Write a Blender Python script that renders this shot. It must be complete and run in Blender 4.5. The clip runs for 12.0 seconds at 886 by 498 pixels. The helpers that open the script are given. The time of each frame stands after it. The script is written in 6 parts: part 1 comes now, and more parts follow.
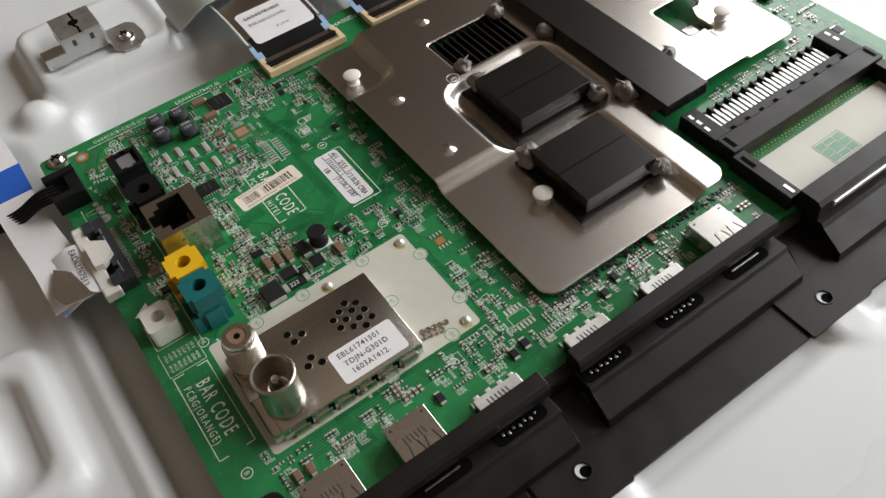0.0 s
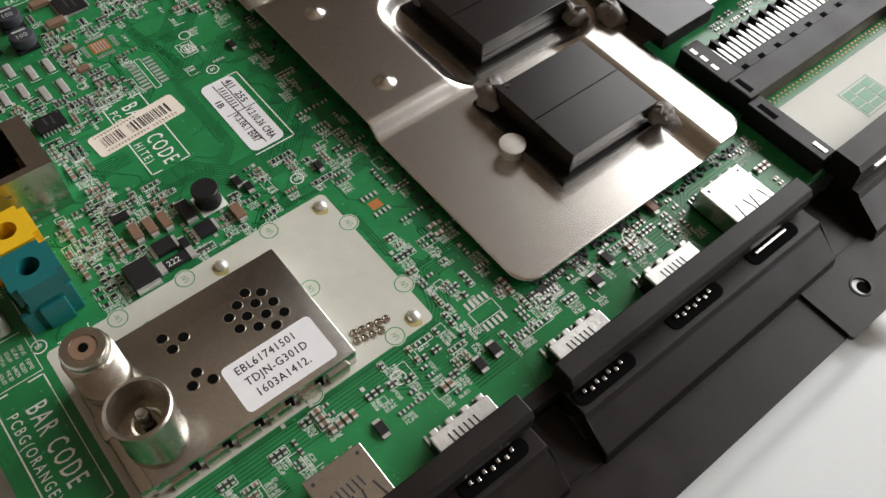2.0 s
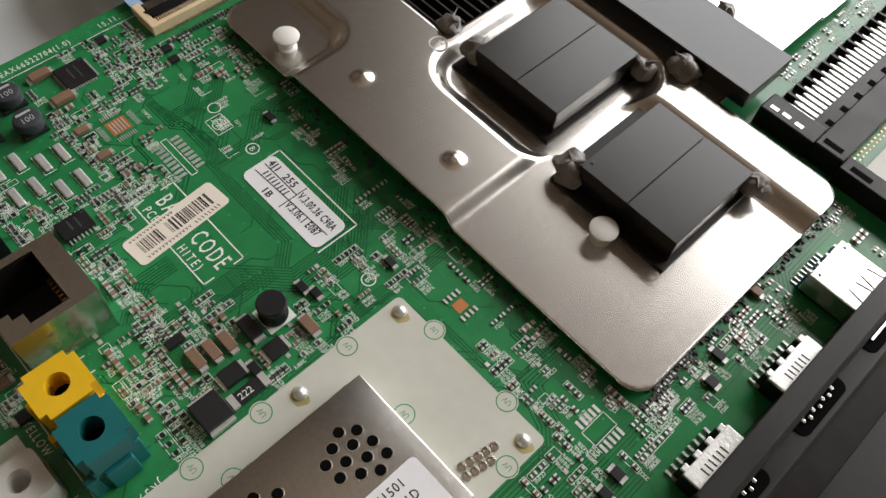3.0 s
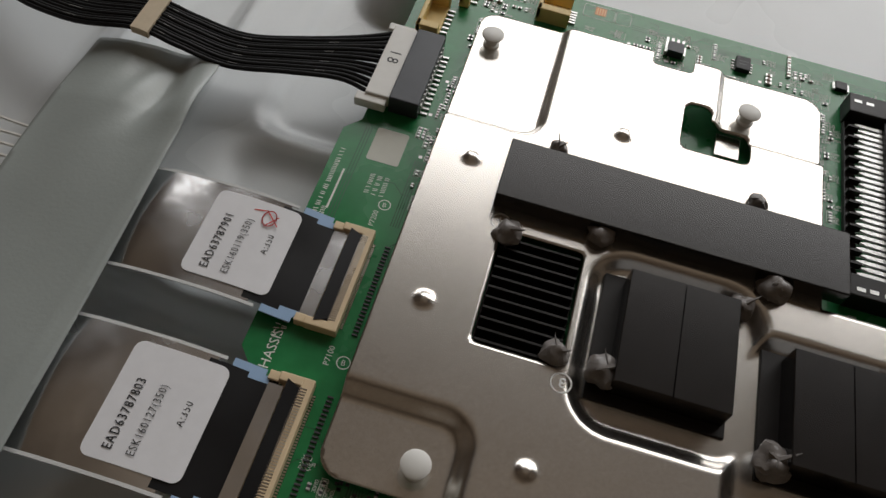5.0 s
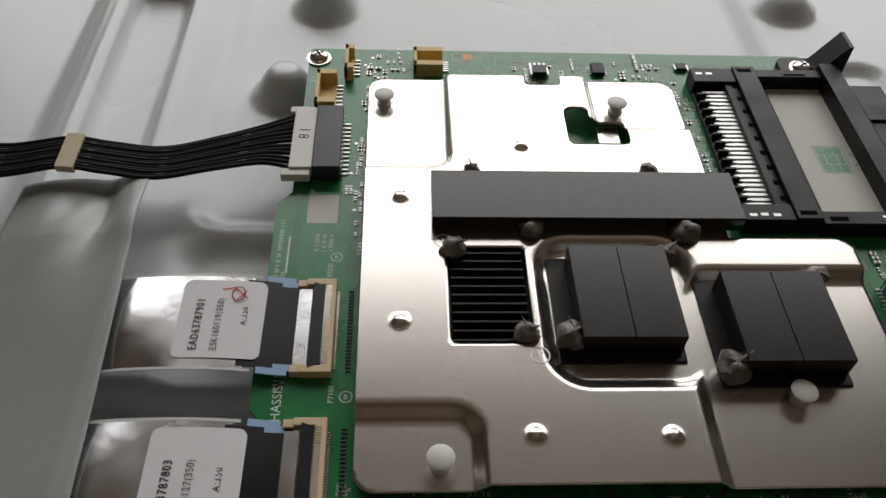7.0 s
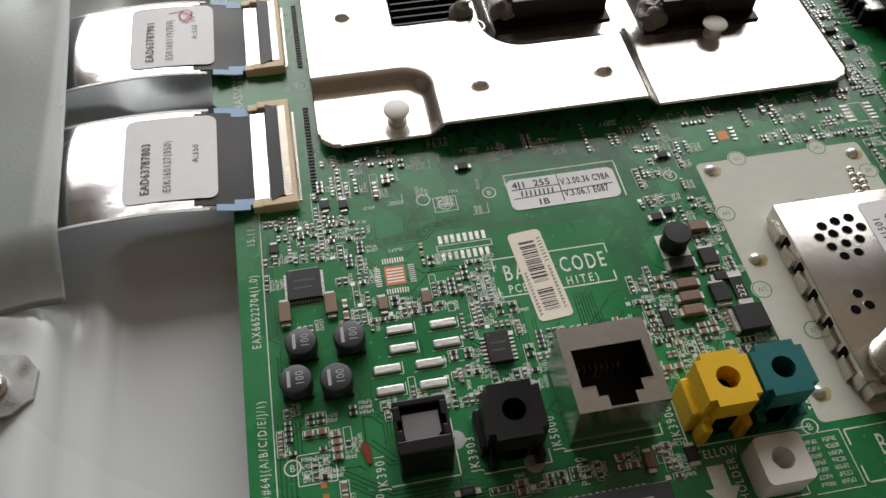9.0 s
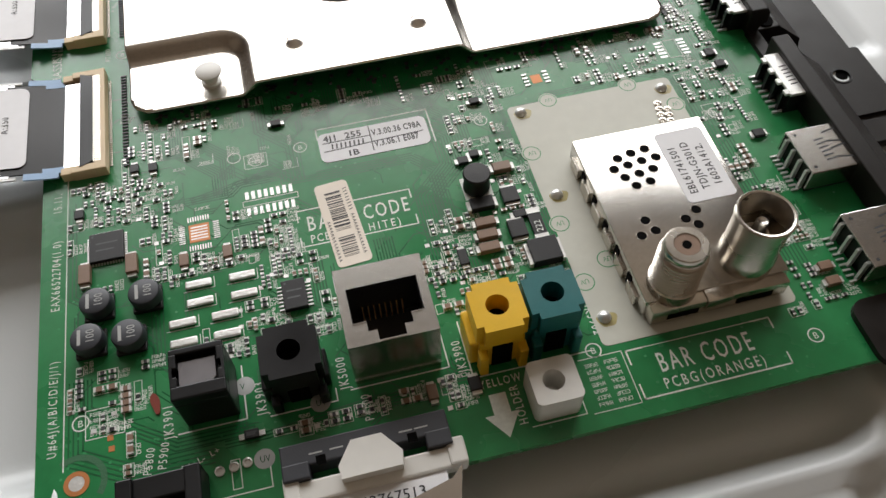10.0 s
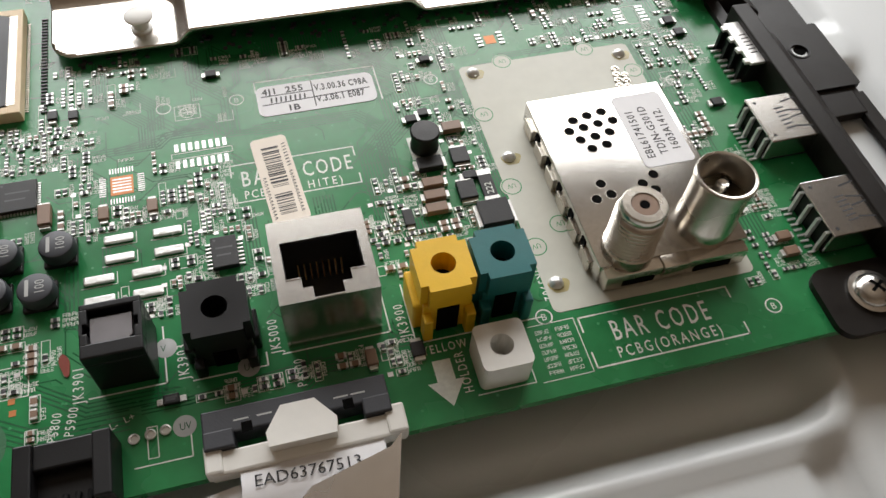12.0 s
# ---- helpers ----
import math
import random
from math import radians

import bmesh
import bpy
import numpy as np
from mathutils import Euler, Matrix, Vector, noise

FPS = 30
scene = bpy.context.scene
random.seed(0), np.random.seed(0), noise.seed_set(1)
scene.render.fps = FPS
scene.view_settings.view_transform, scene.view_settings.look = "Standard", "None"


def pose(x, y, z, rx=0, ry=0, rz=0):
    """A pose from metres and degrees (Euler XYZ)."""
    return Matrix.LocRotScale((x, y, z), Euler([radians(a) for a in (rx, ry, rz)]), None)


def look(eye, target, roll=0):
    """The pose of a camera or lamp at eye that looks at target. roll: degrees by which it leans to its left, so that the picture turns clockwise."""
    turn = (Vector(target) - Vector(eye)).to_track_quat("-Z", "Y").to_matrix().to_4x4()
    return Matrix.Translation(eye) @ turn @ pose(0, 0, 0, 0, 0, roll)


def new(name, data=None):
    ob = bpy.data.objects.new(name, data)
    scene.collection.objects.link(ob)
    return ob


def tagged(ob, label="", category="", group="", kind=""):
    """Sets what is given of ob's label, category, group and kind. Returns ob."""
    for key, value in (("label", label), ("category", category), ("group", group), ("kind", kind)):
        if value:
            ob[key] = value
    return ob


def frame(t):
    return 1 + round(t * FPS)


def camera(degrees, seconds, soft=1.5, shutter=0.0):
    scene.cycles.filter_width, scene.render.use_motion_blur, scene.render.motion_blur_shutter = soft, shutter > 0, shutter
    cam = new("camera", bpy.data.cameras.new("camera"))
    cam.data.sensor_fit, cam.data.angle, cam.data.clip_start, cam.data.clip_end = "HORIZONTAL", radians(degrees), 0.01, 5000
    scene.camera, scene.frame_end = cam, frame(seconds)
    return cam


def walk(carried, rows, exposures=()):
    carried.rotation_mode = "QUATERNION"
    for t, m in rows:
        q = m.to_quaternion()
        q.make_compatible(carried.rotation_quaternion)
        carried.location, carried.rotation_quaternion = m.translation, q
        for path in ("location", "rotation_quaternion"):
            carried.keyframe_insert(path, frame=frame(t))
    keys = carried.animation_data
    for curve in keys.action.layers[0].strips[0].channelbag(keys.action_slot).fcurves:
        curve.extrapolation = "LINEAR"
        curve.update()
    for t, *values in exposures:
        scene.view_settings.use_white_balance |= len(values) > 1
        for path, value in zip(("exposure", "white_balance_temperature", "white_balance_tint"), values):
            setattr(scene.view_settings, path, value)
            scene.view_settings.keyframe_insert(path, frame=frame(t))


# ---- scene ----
# ---- the camera and its way: seconds, place in metres, yaw, pitch and roll in degrees ----
cam = camera(57.4, 12.0)
ROWS = [
    (0, 0.2338, 0.0112, 0.1767, 60.39, -51.53, -7.36),
    (0.5, 0.2310, 0.0262, 0.1425, 58.75, -52.66, -6.07),
    (1, 0.2165, 0.0311, 0.1324, 56.47, -54.92, -3.89),
    (1.5, 0.2026, 0.0310, 0.1355, 50.95, -55.98, 0.99),
    (2, 0.1940, 0.0249, 0.1363, 48.08, -56.22, 3.51),
    (2.5, 0.1792, 0.0286, 0.1350, 46.73, -58.27, 4.51),
    (3, 0.1507, 0.0234, 0.1352, 39.49, -58.27, 7.98),
    (3.5, 0.1066, 0.0230, 0.1396, 29.83, -58.13, 10.86),
    (3.7, 0.0959, 0.0189, 0.1409, 25.03, -57.29, 12.44),
    (5.3, 0.0364, 0.0545, 0.1608, 3.79, -56.79, 9.40),
    (5.5, 0.0364, 0.0560, 0.1719, 3.98, -58.01, 6.76),
    (6, 0.0301, 0.0409, 0.1737, 0.04, -51.96, 7.14),
    (6.5, 0.0269, 0.0338, 0.1551, -3.83, -47.34, 6.82),
    (6.7, 0.0294, 0.0290, 0.1558, -3.27, -47.65, 4.72),
    (8.3, 0.0205, -0.0090, 0.1417, -10.77, -53.77, 2.07),
    (8.5, 0.0188, -0.0140, 0.1391, -11.41, -54.04, 2.42),
    (9, 0.0239, -0.0309, 0.1328, -10.65, -54.50, 0.26),
    (9.5, 0.0454, -0.0440, 0.1303, -10.69, -54.88, -2.57),
    (10, 0.0572, -0.0459, 0.1297, -12.69, -55.37, -1.65),
    (10.5, 0.0703, -0.0424, 0.1300, -10.19, -57.06, -4.19),
    (11, 0.0726, -0.0415, 0.1243, -13.36, -56.43, -1.48),
    (11.5, 0.0684, -0.0476, 0.1170, -14.49, -54.58, 0.39),
    (12, 0.0577, -0.0468, 0.1175, -19.11, -55.11, 4.97),
]


def eye_pose(x, y, z, yaw, pitch, roll):
    return pose(x, y, z, 0, 0, yaw) @ pose(0, 0, 0, 90 + pitch) @ pose(0, 0, 0, 0, 0, roll)


walk(cam, [(t, eye_pose(*row)) for t, *row in ROWS], [(0, 0.25), (2.5, 0.3), (3.5, 0.0), (5.3, -0.85), (6.7, -0.85), (8.5, -0.42), (9.5, 0.1), (11, 0.2), (12, 0.4)])

# ---- daylight: an overcast sky, let in by one broad window behind the board ----
world = bpy.data.worlds.new("sky")
scene.world = world
world.use_nodes = True
wn = world.node_tree
sky = wn.nodes.new("ShaderNodeTexSky")
sky.sky_type, sky.sun_disc = "NISHITA", False
sky.sun_elevation, sky.sun_rotation = radians(40), radians(10)
wn.links.new(sky.outputs[0], wn.nodes["Background"].inputs[0])
wn.nodes["Background"].inputs[1].default_value = 0.1

WIN_X0, WIN_X1, WIN_Z0, WIN_Z1, WIN_Y = -0.8, 1.5, 0.25, 1.48, 1.35
lamp = bpy.data.lights.new("window_light", "AREA")
lamp.shape, lamp.size, lamp.size_y = "RECTANGLE", WIN_X1 - WIN_X0, WIN_Z1 - WIN_Z0
lamp.energy, lamp.color = 42.0, (1.0, 0.985, 0.96)
lamp_ob = new("window_light", lamp)
lamp_ob.matrix_world = look(((WIN_X0 + WIN_X1) / 2, WIN_Y + 0.03, (WIN_Z0 + WIN_Z1) / 2), ((WIN_X0 + WIN_X1) / 2, 0, (WIN_Z0 + WIN_Z1) / 2))


# ---- materials ----
def material(name, colour, rough=0.5, metal=0.0, vary=0.12, scale=400.0, bump=0.0, bump_scale=3000.0, spec=0.5, rough_vary=0.08, island=0.0, stretch=None, coat=0.0, emit=None):
    m = bpy.data.materials.new(name)
    m.use_nodes = True
    nt, b = m.node_tree, m.node_tree.nodes["Principled BSDF"]
    coord = nt.nodes.new("ShaderNodeTexCoord")
    src = coord.outputs["Object"]
    if stretch:
        mp = nt.nodes.new("ShaderNodeMapping")
        mp.inputs["Scale"].default_value = stretch
        nt.links.new(src, mp.inputs[0])
        src = mp.outputs[0]
    big = nt.nodes.new("ShaderNodeTexNoise")
    big.inputs["Scale"].default_value, big.inputs["Detail"].default_value = scale * 0.15, 4
    fine = nt.nodes.new("ShaderNodeTexNoise")
    fine.inputs["Scale"].default_value, fine.inputs["Detail"].default_value = scale, 5
    for n in (big, fine):
        nt.links.new(src, n.inputs["Vector"])
    add = nt.nodes.new("ShaderNodeMath")
    add.operation = "ADD"
    nt.links.new(big.outputs[0], add.inputs[0])
    nt.links.new(fine.outputs[0], add.inputs[1])
    value = add.outputs[0]
    if island:
        geo = nt.nodes.new("ShaderNodeNewGeometry")
        mix = nt.nodes.new("ShaderNodeMath")
        mix.operation, mix.inputs[1].default_value = "MULTIPLY_ADD", island
        nt.links.new(geo.outputs["Random Per Island"], mix.inputs[0])
        nt.links.new(value, mix.inputs[2])
        value = mix.outputs[0]
    span = nt.nodes.new("ShaderNodeMapRange")
    span.inputs["From Min"].default_value, span.inputs["From Max"].default_value = 0.6, 1.4 + island
    span.inputs["To Min"].default_value, span.inputs["To Max"].default_value = 1 - vary, 1 + vary
    nt.links.new(value, span.inputs[0])
    hsv = nt.nodes.new("ShaderNodeHueSaturation")
    hsv.inputs["Color"].default_value = (*colour, 1)
    nt.links.new(span.outputs[0], hsv.inputs["Value"])
    nt.links.new(hsv.outputs[0], b.inputs["Base Color"])
    rr = nt.nodes.new("ShaderNodeMapRange")
    rr.inputs["From Min"].default_value, rr.inputs["From Max"].default_value = 0.3, 0.7
    rr.inputs["To Min"].default_value, rr.inputs["To Max"].default_value = max(0.02, rough - rough_vary), min(1, rough + rough_vary)
    nt.links.new(big.outputs[0], rr.inputs[0])
    nt.links.new(rr.outputs[0], b.inputs["Roughness"])
    b.inputs["Metallic"].default_value = metal
    b.inputs["Specular IOR Level"].default_value = spec
    b.inputs["Coat Weight"].default_value = coat
    if bump:
        grain = nt.nodes.new("ShaderNodeTexNoise")
        grain.inputs["Scale"].default_value, grain.inputs["Detail"].default_value = bump_scale, 3
        nt.links.new(src, grain.inputs["Vector"])
        bp = nt.nodes.new("ShaderNodeBump")
        bp.inputs["Strength"].default_value, bp.inputs["Distance"].default_value = bump, 0.0003
        nt.links.new(grain.outputs[0], bp.inputs["Height"])
        nt.links.new(bp.outputs[0], b.inputs["Normal"])
    return m


M = {
    "pcb": material("green_solder_mask", (0.022, 0.205, 0.066), 0.27, vary=0.22, scale=250, bump=0.05, bump_scale=900),
    "pcb_edge": material("laminate_edge", (0.03, 0.13, 0.055), 0.7, bump=0.2),
    "trace": material("covered_copper_trace", (0.03, 0.27, 0.09), 0.34, vary=0.1),
    "trace_dark": material("dark_mask_gap", (0.007, 0.095, 0.031), 0.3, vary=0.15),
    "silk": material("white_screen_print", (0.74, 0.78, 0.72), 0.6, vary=0.15, scale=1500),
    "solder": material("tin_solder", (0.72, 0.72, 0.7), 0.34, 0.55, vary=0.18, bump=0.25, bump_scale=1500),
    "steel": material("tinned_steel", (0.6, 0.585, 0.555), 0.235, 1.0, vary=0.13, scale=8000, bump=0.025, bump_scale=3200, rough_vary=0.02),
    "shield": material("brushed_tin_plate", (0.71, 0.68, 0.64), 0.255, 1.0, vary=0.12, scale=9000, bump=0.002, bump_scale=2200, rough_vary=0.016),
    "nickel": material("nickel_plated_brass", (0.6, 0.56, 0.5), 0.26, 1.0, vary=0.1, bump=0.05),
    "brass": material("worn_brass", (0.62, 0.4, 0.2), 0.35, 1.0, vary=0.15),
    "gold": material("gold_pad", (0.85, 0.55, 0.25), 0.35, 1.0),
    "copper": material("bare_copper_pad", (0.5, 0.19, 0.06), 0.45, 0.3),
    "black": material("black_moulded_plastic", (0.0105, 0.0085, 0.0075), 0.42, spec=0.27, vary=0.25, scale=700, bump=0.1, bump_scale=9000),
    "black_shiny": material("black_component_plastic", (0.008, 0.008, 0.009), 0.36, spec=0.3, vary=0.15, island=0.4, bump=0.05),
    "chip": material("black_epoxy", (0.014, 0.014, 0.015), 0.45, spec=0.35, vary=0.2, island=0.4, bump=0.1),
    "anodised": material("black_anodised_aluminium", (0.0105, 0.0085, 0.0078), 0.25, 0.0, vary=0.2, scale=2500, bump=0.02, bump_scale=7000, spec=0.5, rough_vary=0.012),
    "slate": material("dark_blue_grey_plastic", (0.035, 0.038, 0.047), 0.48, vary=0.1, bump=0.08),
    "yellow": material("yellow_moulded_plastic", (0.78, 0.47, 0.015), 0.42, vary=0.08, bump=0.08),
    "teal": material("teal_moulded_plastic", (0.008, 0.13, 0.135), 0.42, vary=0.1, bump=0.08),
    "cream": material("cream_nylon", (0.72, 0.56, 0.35), 0.5, vary=0.08),
    "amber": material("amber_nylon", (0.72, 0.53, 0.2), 0.45, vary=0.12),
    "white": material("white_nylon", (0.76, 0.75, 0.71), 0.45, vary=0.05),
    "label": material("white_paper_label", (0.8, 0.8, 0.82), 0.55, vary=0.04),
    "buff": material("buff_paper_label", (0.8, 0.72, 0.62), 0.55, vary=0.06),
    "ink": material("black_label_ink", (0.025, 0.025, 0.028), 0.6),
    "red_ink": material("red_marker_ink", (0.7, 0.06, 0.05), 0.6),
    "mask_pale": material("pale_unmasked_ground", (0.56, 0.56, 0.49), 0.45, vary=0.07, scale=300, bump=0.04),
    "foil": material("aluminium_foil_tape", (0.74, 0.74, 0.75), 0.22, 1.0, vary=0.06, bump=0.45, bump_scale=140),
    "film": material("grey_insulating_film", (0.34, 0.37, 0.355), 0.34, vary=0.08, scale=60, bump=0.12, bump_scale=1100),
    "blue": material("blue_stiffener_tape", (0.3, 0.45, 0.66), 0.5, vary=0.08),
    "blue_deep": material("blue_wrap_tape", (0.02, 0.12, 0.55), 0.4, vary=0.1),
    "putty": material("grey_silicone_glue", (0.2, 0.182, 0.17), 0.34, vary=0.2, scale=500, bump=0.4, bump_scale=900),
    "chassis": material("grey_painted_sheet_steel", (0.7, 0.73, 0.74), 0.29, 0.0, vary=0.04, scale=40, bump=0.06, bump_scale=1200),
    "ceramic": material("brown_ceramic", (0.21, 0.13, 0.085), 0.45, vary=0.2, island=0.5),
    "resistor": material("grey_black_film", (0.05, 0.05, 0.055), 0.45, vary=0.3, island=0.8),
    "window_frame": material("white_window_paint", (0.8, 0.8, 0.78), 0.4, vary=0.04, scale=20),
    "plaster": material("warm_wall_paint", (0.4, 0.325, 0.25), 0.85, vary=0.06, scale=8, bump=0.1, bump_scale=300),
    "floor": material("brown_floor_board", (0.23, 0.15, 0.09), 0.5, vary=0.2, scale=20),
    "card": material("pale_card_plastic", (0.62, 0.62, 0.56), 0.45, vary=0.04, scale=150),
    "card_print": material("grey_green_card_print", (0.2, 0.4, 0.28), 0.5, vary=0.1),
    "tape": material("beige_crepe_tape", (0.6, 0.5, 0.36), 0.7, vary=0.1),
    "led_blue": material("blue_socket_tongue", (0.01, 0.1, 0.28), 0.4),
    "glow_grey": material("grey_window_of_socket", (0.2, 0.19, 0.2), 0.3),
    # near-black paint standing in for the shade inside holes, slots and grooves
    "hollow_shade": material("hollow_shade_paint", (0.003, 0.003, 0.003), 0.9, vary=0.1, spec=0.05),
    "wire": material("black_wire_sleeve", (0.007, 0.007, 0.0075), 0.5, spec=0.2, vary=0.2, scale=900),
    "flux": material("yellowed_flux", (0.42, 0.36, 0.16), 0.3, vary=0.2, scale=900),
    "grey_ink": material("pale_grey_print", (0.42, 0.43, 0.42), 0.6, vary=0.1),
    "laminate": material("clear_laminate_edge", (0.7, 0.71, 0.7), 0.18, vary=0.08, spec=0.7),
    "clamp_steel": material("galvanised_steel", (0.6, 0.61, 0.6), 0.34, 0.9, vary=0.14, scale=1500, bump=0.05, bump_scale=900, rough_vary=0.1),
    "rust": material("red_brown_lacquer", (0.2, 0.03, 0.015), 0.4),
}


# ---- building helpers; all lengths in millimetres until a mesh is made ----
def part(name, bm, mat, parent=None, label="", smooth=False):
    me = bpy.data.meshes.new(name)
    bmesh.ops.recalc_face_normals(bm, faces=bm.faces) if len(bm.faces) < 60000 else None
    bm.transform(Matrix.Scale(0.001, 4))
    if smooth:
        for f in bm.faces:
            f.smooth = True
        for e in bm.edges:
            e.smooth = not (len(e.link_faces) == 2 and e.calc_face_angle(0) > 0.7)
    bm.to_mesh(me)
    bm.free()
    me.materials.append(M[mat])
    ob = new(name, me)
    ob.parent = parent
    if label:
        tagged(ob, label=label)
    return ob


def root(name, label, category, group="", at=(0, 0, 0), kind=""):
    ob = new(name)
    ob.empty_display_size = 0.01
    return tagged(ob, label=label, category=category, group=group, kind=kind)


def bm_new():
    return bmesh.new()


def box(bm, x0, y0, z0, x1, y1, z1, bevel=0.0, turn=0.0):
    m = Matrix.Translation(((x0 + x1) / 2, (y0 + y1) / 2, (z0 + z1) / 2)) @ Matrix.Rotation(radians(turn), 4, "Z") @ Matrix.Diagonal((abs(x1 - x0), abs(y1 - y0), abs(z1 - z0), 1))
    r = bmesh.ops.create_cube(bm, size=1, matrix=m)
    if bevel:
        edges = {e for v in r["verts"] for e in v.link_edges}
        bmesh.ops.bevel(bm, geom=list(edges), offset=bevel, segments=2, affect="EDGES", profile=0.5)
    return bm


def cyl(bm, x, y, z0, z1, r, r2=None, n=24, axis="Z", cap=True):
    m = Matrix.Translation((x, y, (z0 + z1) / 2))
    if axis == "X":
        m = Matrix.Translation(((z0 + z1) / 2, x, y)) @ Matrix.Rotation(radians(90), 4, "Y")
    bmesh.ops.create_cone(bm, cap_ends=cap, segments=n, radius1=r, radius2=r if r2 is None else r2, depth=z1 - z0, matrix=m)
    return bm


def lathe(bm, x, y, profile, n=28, hollow=False):
    """Turns rows of (radius, height) round an upright axis."""
    rings = [[bm.verts.new((x + r * math.cos(2 * math.pi * k / n), y + r * math.sin(2 * math.pi * k / n), z)) for k in range(n)] for r, z in profile]
    for a, b in zip(rings, rings[1:]):
        for k in range(n):
            bm.faces.new((a[k], a[(k + 1) % n], b[(k + 1) % n], b[k]))
    for ring, r in ((rings[0], profile[0][0]), (rings[-1], profile[-1][0])):
        if r > 0.01 and not hollow:
            bm.faces.new(ring)
    return bm


def prism(bm, outline, z0, z1):
    lo = [bm.verts.new((x, y, z0)) for x, y in outline]
    hi = [bm.verts.new((x, y, z1)) for x, y in outline]
    bm.faces.new(lo[::-1])
    bm.faces.new(hi)
    for k in range(len(lo)):
        j = (k + 1) % len(lo)
        bm.faces.new((lo[k], lo[j], hi[j], hi[k]))
    return bm


def extrude_y(bm, section, y0, y1):
    """A section of (x, z) drawn out along y."""
    lo = [bm.verts.new((x, y0, z)) for x, z in section]
    hi = [bm.verts.new((x, y1, z)) for x, z in section]
    bm.faces.new(lo)
    bm.faces.new(hi[::-1])
    for k in range(len(lo)):
        j = (k + 1) % len(lo)
        bm.faces.new((lo[j], lo[k], hi[k], hi[j]))
    return bm


def rounded(x0, y0, x1, y1, r, n=5):
    out = []
    for cx, cy, a in ((x1 - r, y1 - r, 0), (x0 + r, y1 - r, 90), (x0 + r, y0 + r, 180), (x1 - r, y0 + r, 270)):
        out += [(cx + r * math.cos(radians(a + 90 * k / n)), cy + r * math.sin(radians(a + 90 * k / n))) for k in range(n + 1)]
    return out


def shape(name, mat, parent, *boxes, bevel=0.0, label="", smooth=False):
    bm = bm_new()
    for b in boxes:
        box(bm, *b, bevel=bevel)
    return part(name, bm, mat, parent, label, smooth)


PIECE_MESHES = {}


def pieces(name, mat, parent, boxes, bevel=0.0):
    """Each box an object of its own; boxes of one size share a mesh."""
    made = []
    for x0, y0, z0, x1, y1, z1 in boxes:
        key = (name, mat, bevel, round(x1 - x0, 3), round(y1 - y0, 3), round(z1 - z0, 3))
        w, d, h = (x1 - x0) / 2, (y1 - y0) / 2, (z1 - z0) / 2
        if key not in PIECE_MESHES:
            ob = shape(name, mat, parent, (-w, -d, -h, w, d, h), bevel=bevel)
            PIECE_MESHES[key] = ob.data
        else:
            ob = new(name, PIECE_MESHES[key])
            ob.parent = parent
        ob.location = ((x0 + w) * 0.001, (y0 + d) * 0.001, (z0 + h) * 0.001)
        made.append(ob)
    return made


def rrect(X, Y, x0, y0, x1, y1, r):
    """Signed distance to a rounded rectangle."""
    qx, qy = np.abs(X - (x0 + x1) / 2) - (x1 - x0) / 2 + r, np.abs(Y - (y0 + y1) / 2) - (y1 - y0) / 2 + r
    return np.hypot(np.maximum(qx, 0), np.maximum(qy, 0)) + np.minimum(np.maximum(qx, qy), 0) - r


def smooth_step(d, w):
    """1 inside, 0 outside, over a slope of width w round the border."""
    u = np.clip(0.5 - d / w, 0, 1)
    return u * u * (3 - 2 * u)


def field(name, mat, parent, x0, y0, x1, y1, cell, height, outline=None, label=""):
    """A pressed sheet: a grid with heights, cut along the outline."""
    nx, ny = int(round((x1 - x0) / cell)) + 1, int(round((y1 - y0) / cell)) + 1
    X, Y = np.meshgrid(np.linspace(x0, x1, nx), np.linspace(y0, y1, ny), indexing="ij")
    keep = np.ones((nx - 1, ny - 1), bool)
    if outline is not None:
        cx, cy = (X[1:, 1:] + X[:-1, :-1]) / 2, (Y[1:, 1:] + Y[:-1, :-1]) / 2
        keep = outline(cx, cy) < 0
        used = np.zeros((nx, ny), int)
        for a in (0, 1):
            for b in (0, 1):
                used[a : nx - 1 + a, b : ny - 1 + b] += keep
        rim = (used > 0) & (used < 4)
        for _ in range(3):
            d, e = outline(X, Y), 0.05
            gx, gy = (outline(X + e, Y) - d) / e, (outline(X, Y + e) - d) / e
            step = np.where(rim, np.clip(d, -cell, cell), 0)
            X, Y = X - gx * step, Y - gy * step
    Z = height(X, Y)
    idx = np.arange(nx * ny).reshape(nx, ny)
    quads = np.stack([idx[:-1, :-1], idx[1:, :-1], idx[1:, 1:], idx[:-1, 1:]], -1)[keep]
    live = np.unique(quads)
    back = np.zeros(nx * ny, int)
    back[live] = np.arange(len(live))
    verts = np.stack([X, Y, Z], -1).reshape(-1, 3)[live] * 0.001
    me = bpy.data.meshes.new(name)
    me.from_pydata(verts.tolist(), [], back[quads].tolist())
    me.polygons.foreach_set("use_smooth", np.ones(len(me.polygons), bool))
    me.materials.append(M[mat])
    ob = new(name, me)
    ob.parent = parent
    if label:
        tagged(ob, label=label)
    return ob


def thicken(ob, mm):
    mod = ob.modifiers.new("thickness", "SOLIDIFY")
    mod.thickness, mod.offset = mm * 0.001, -1
    return ob


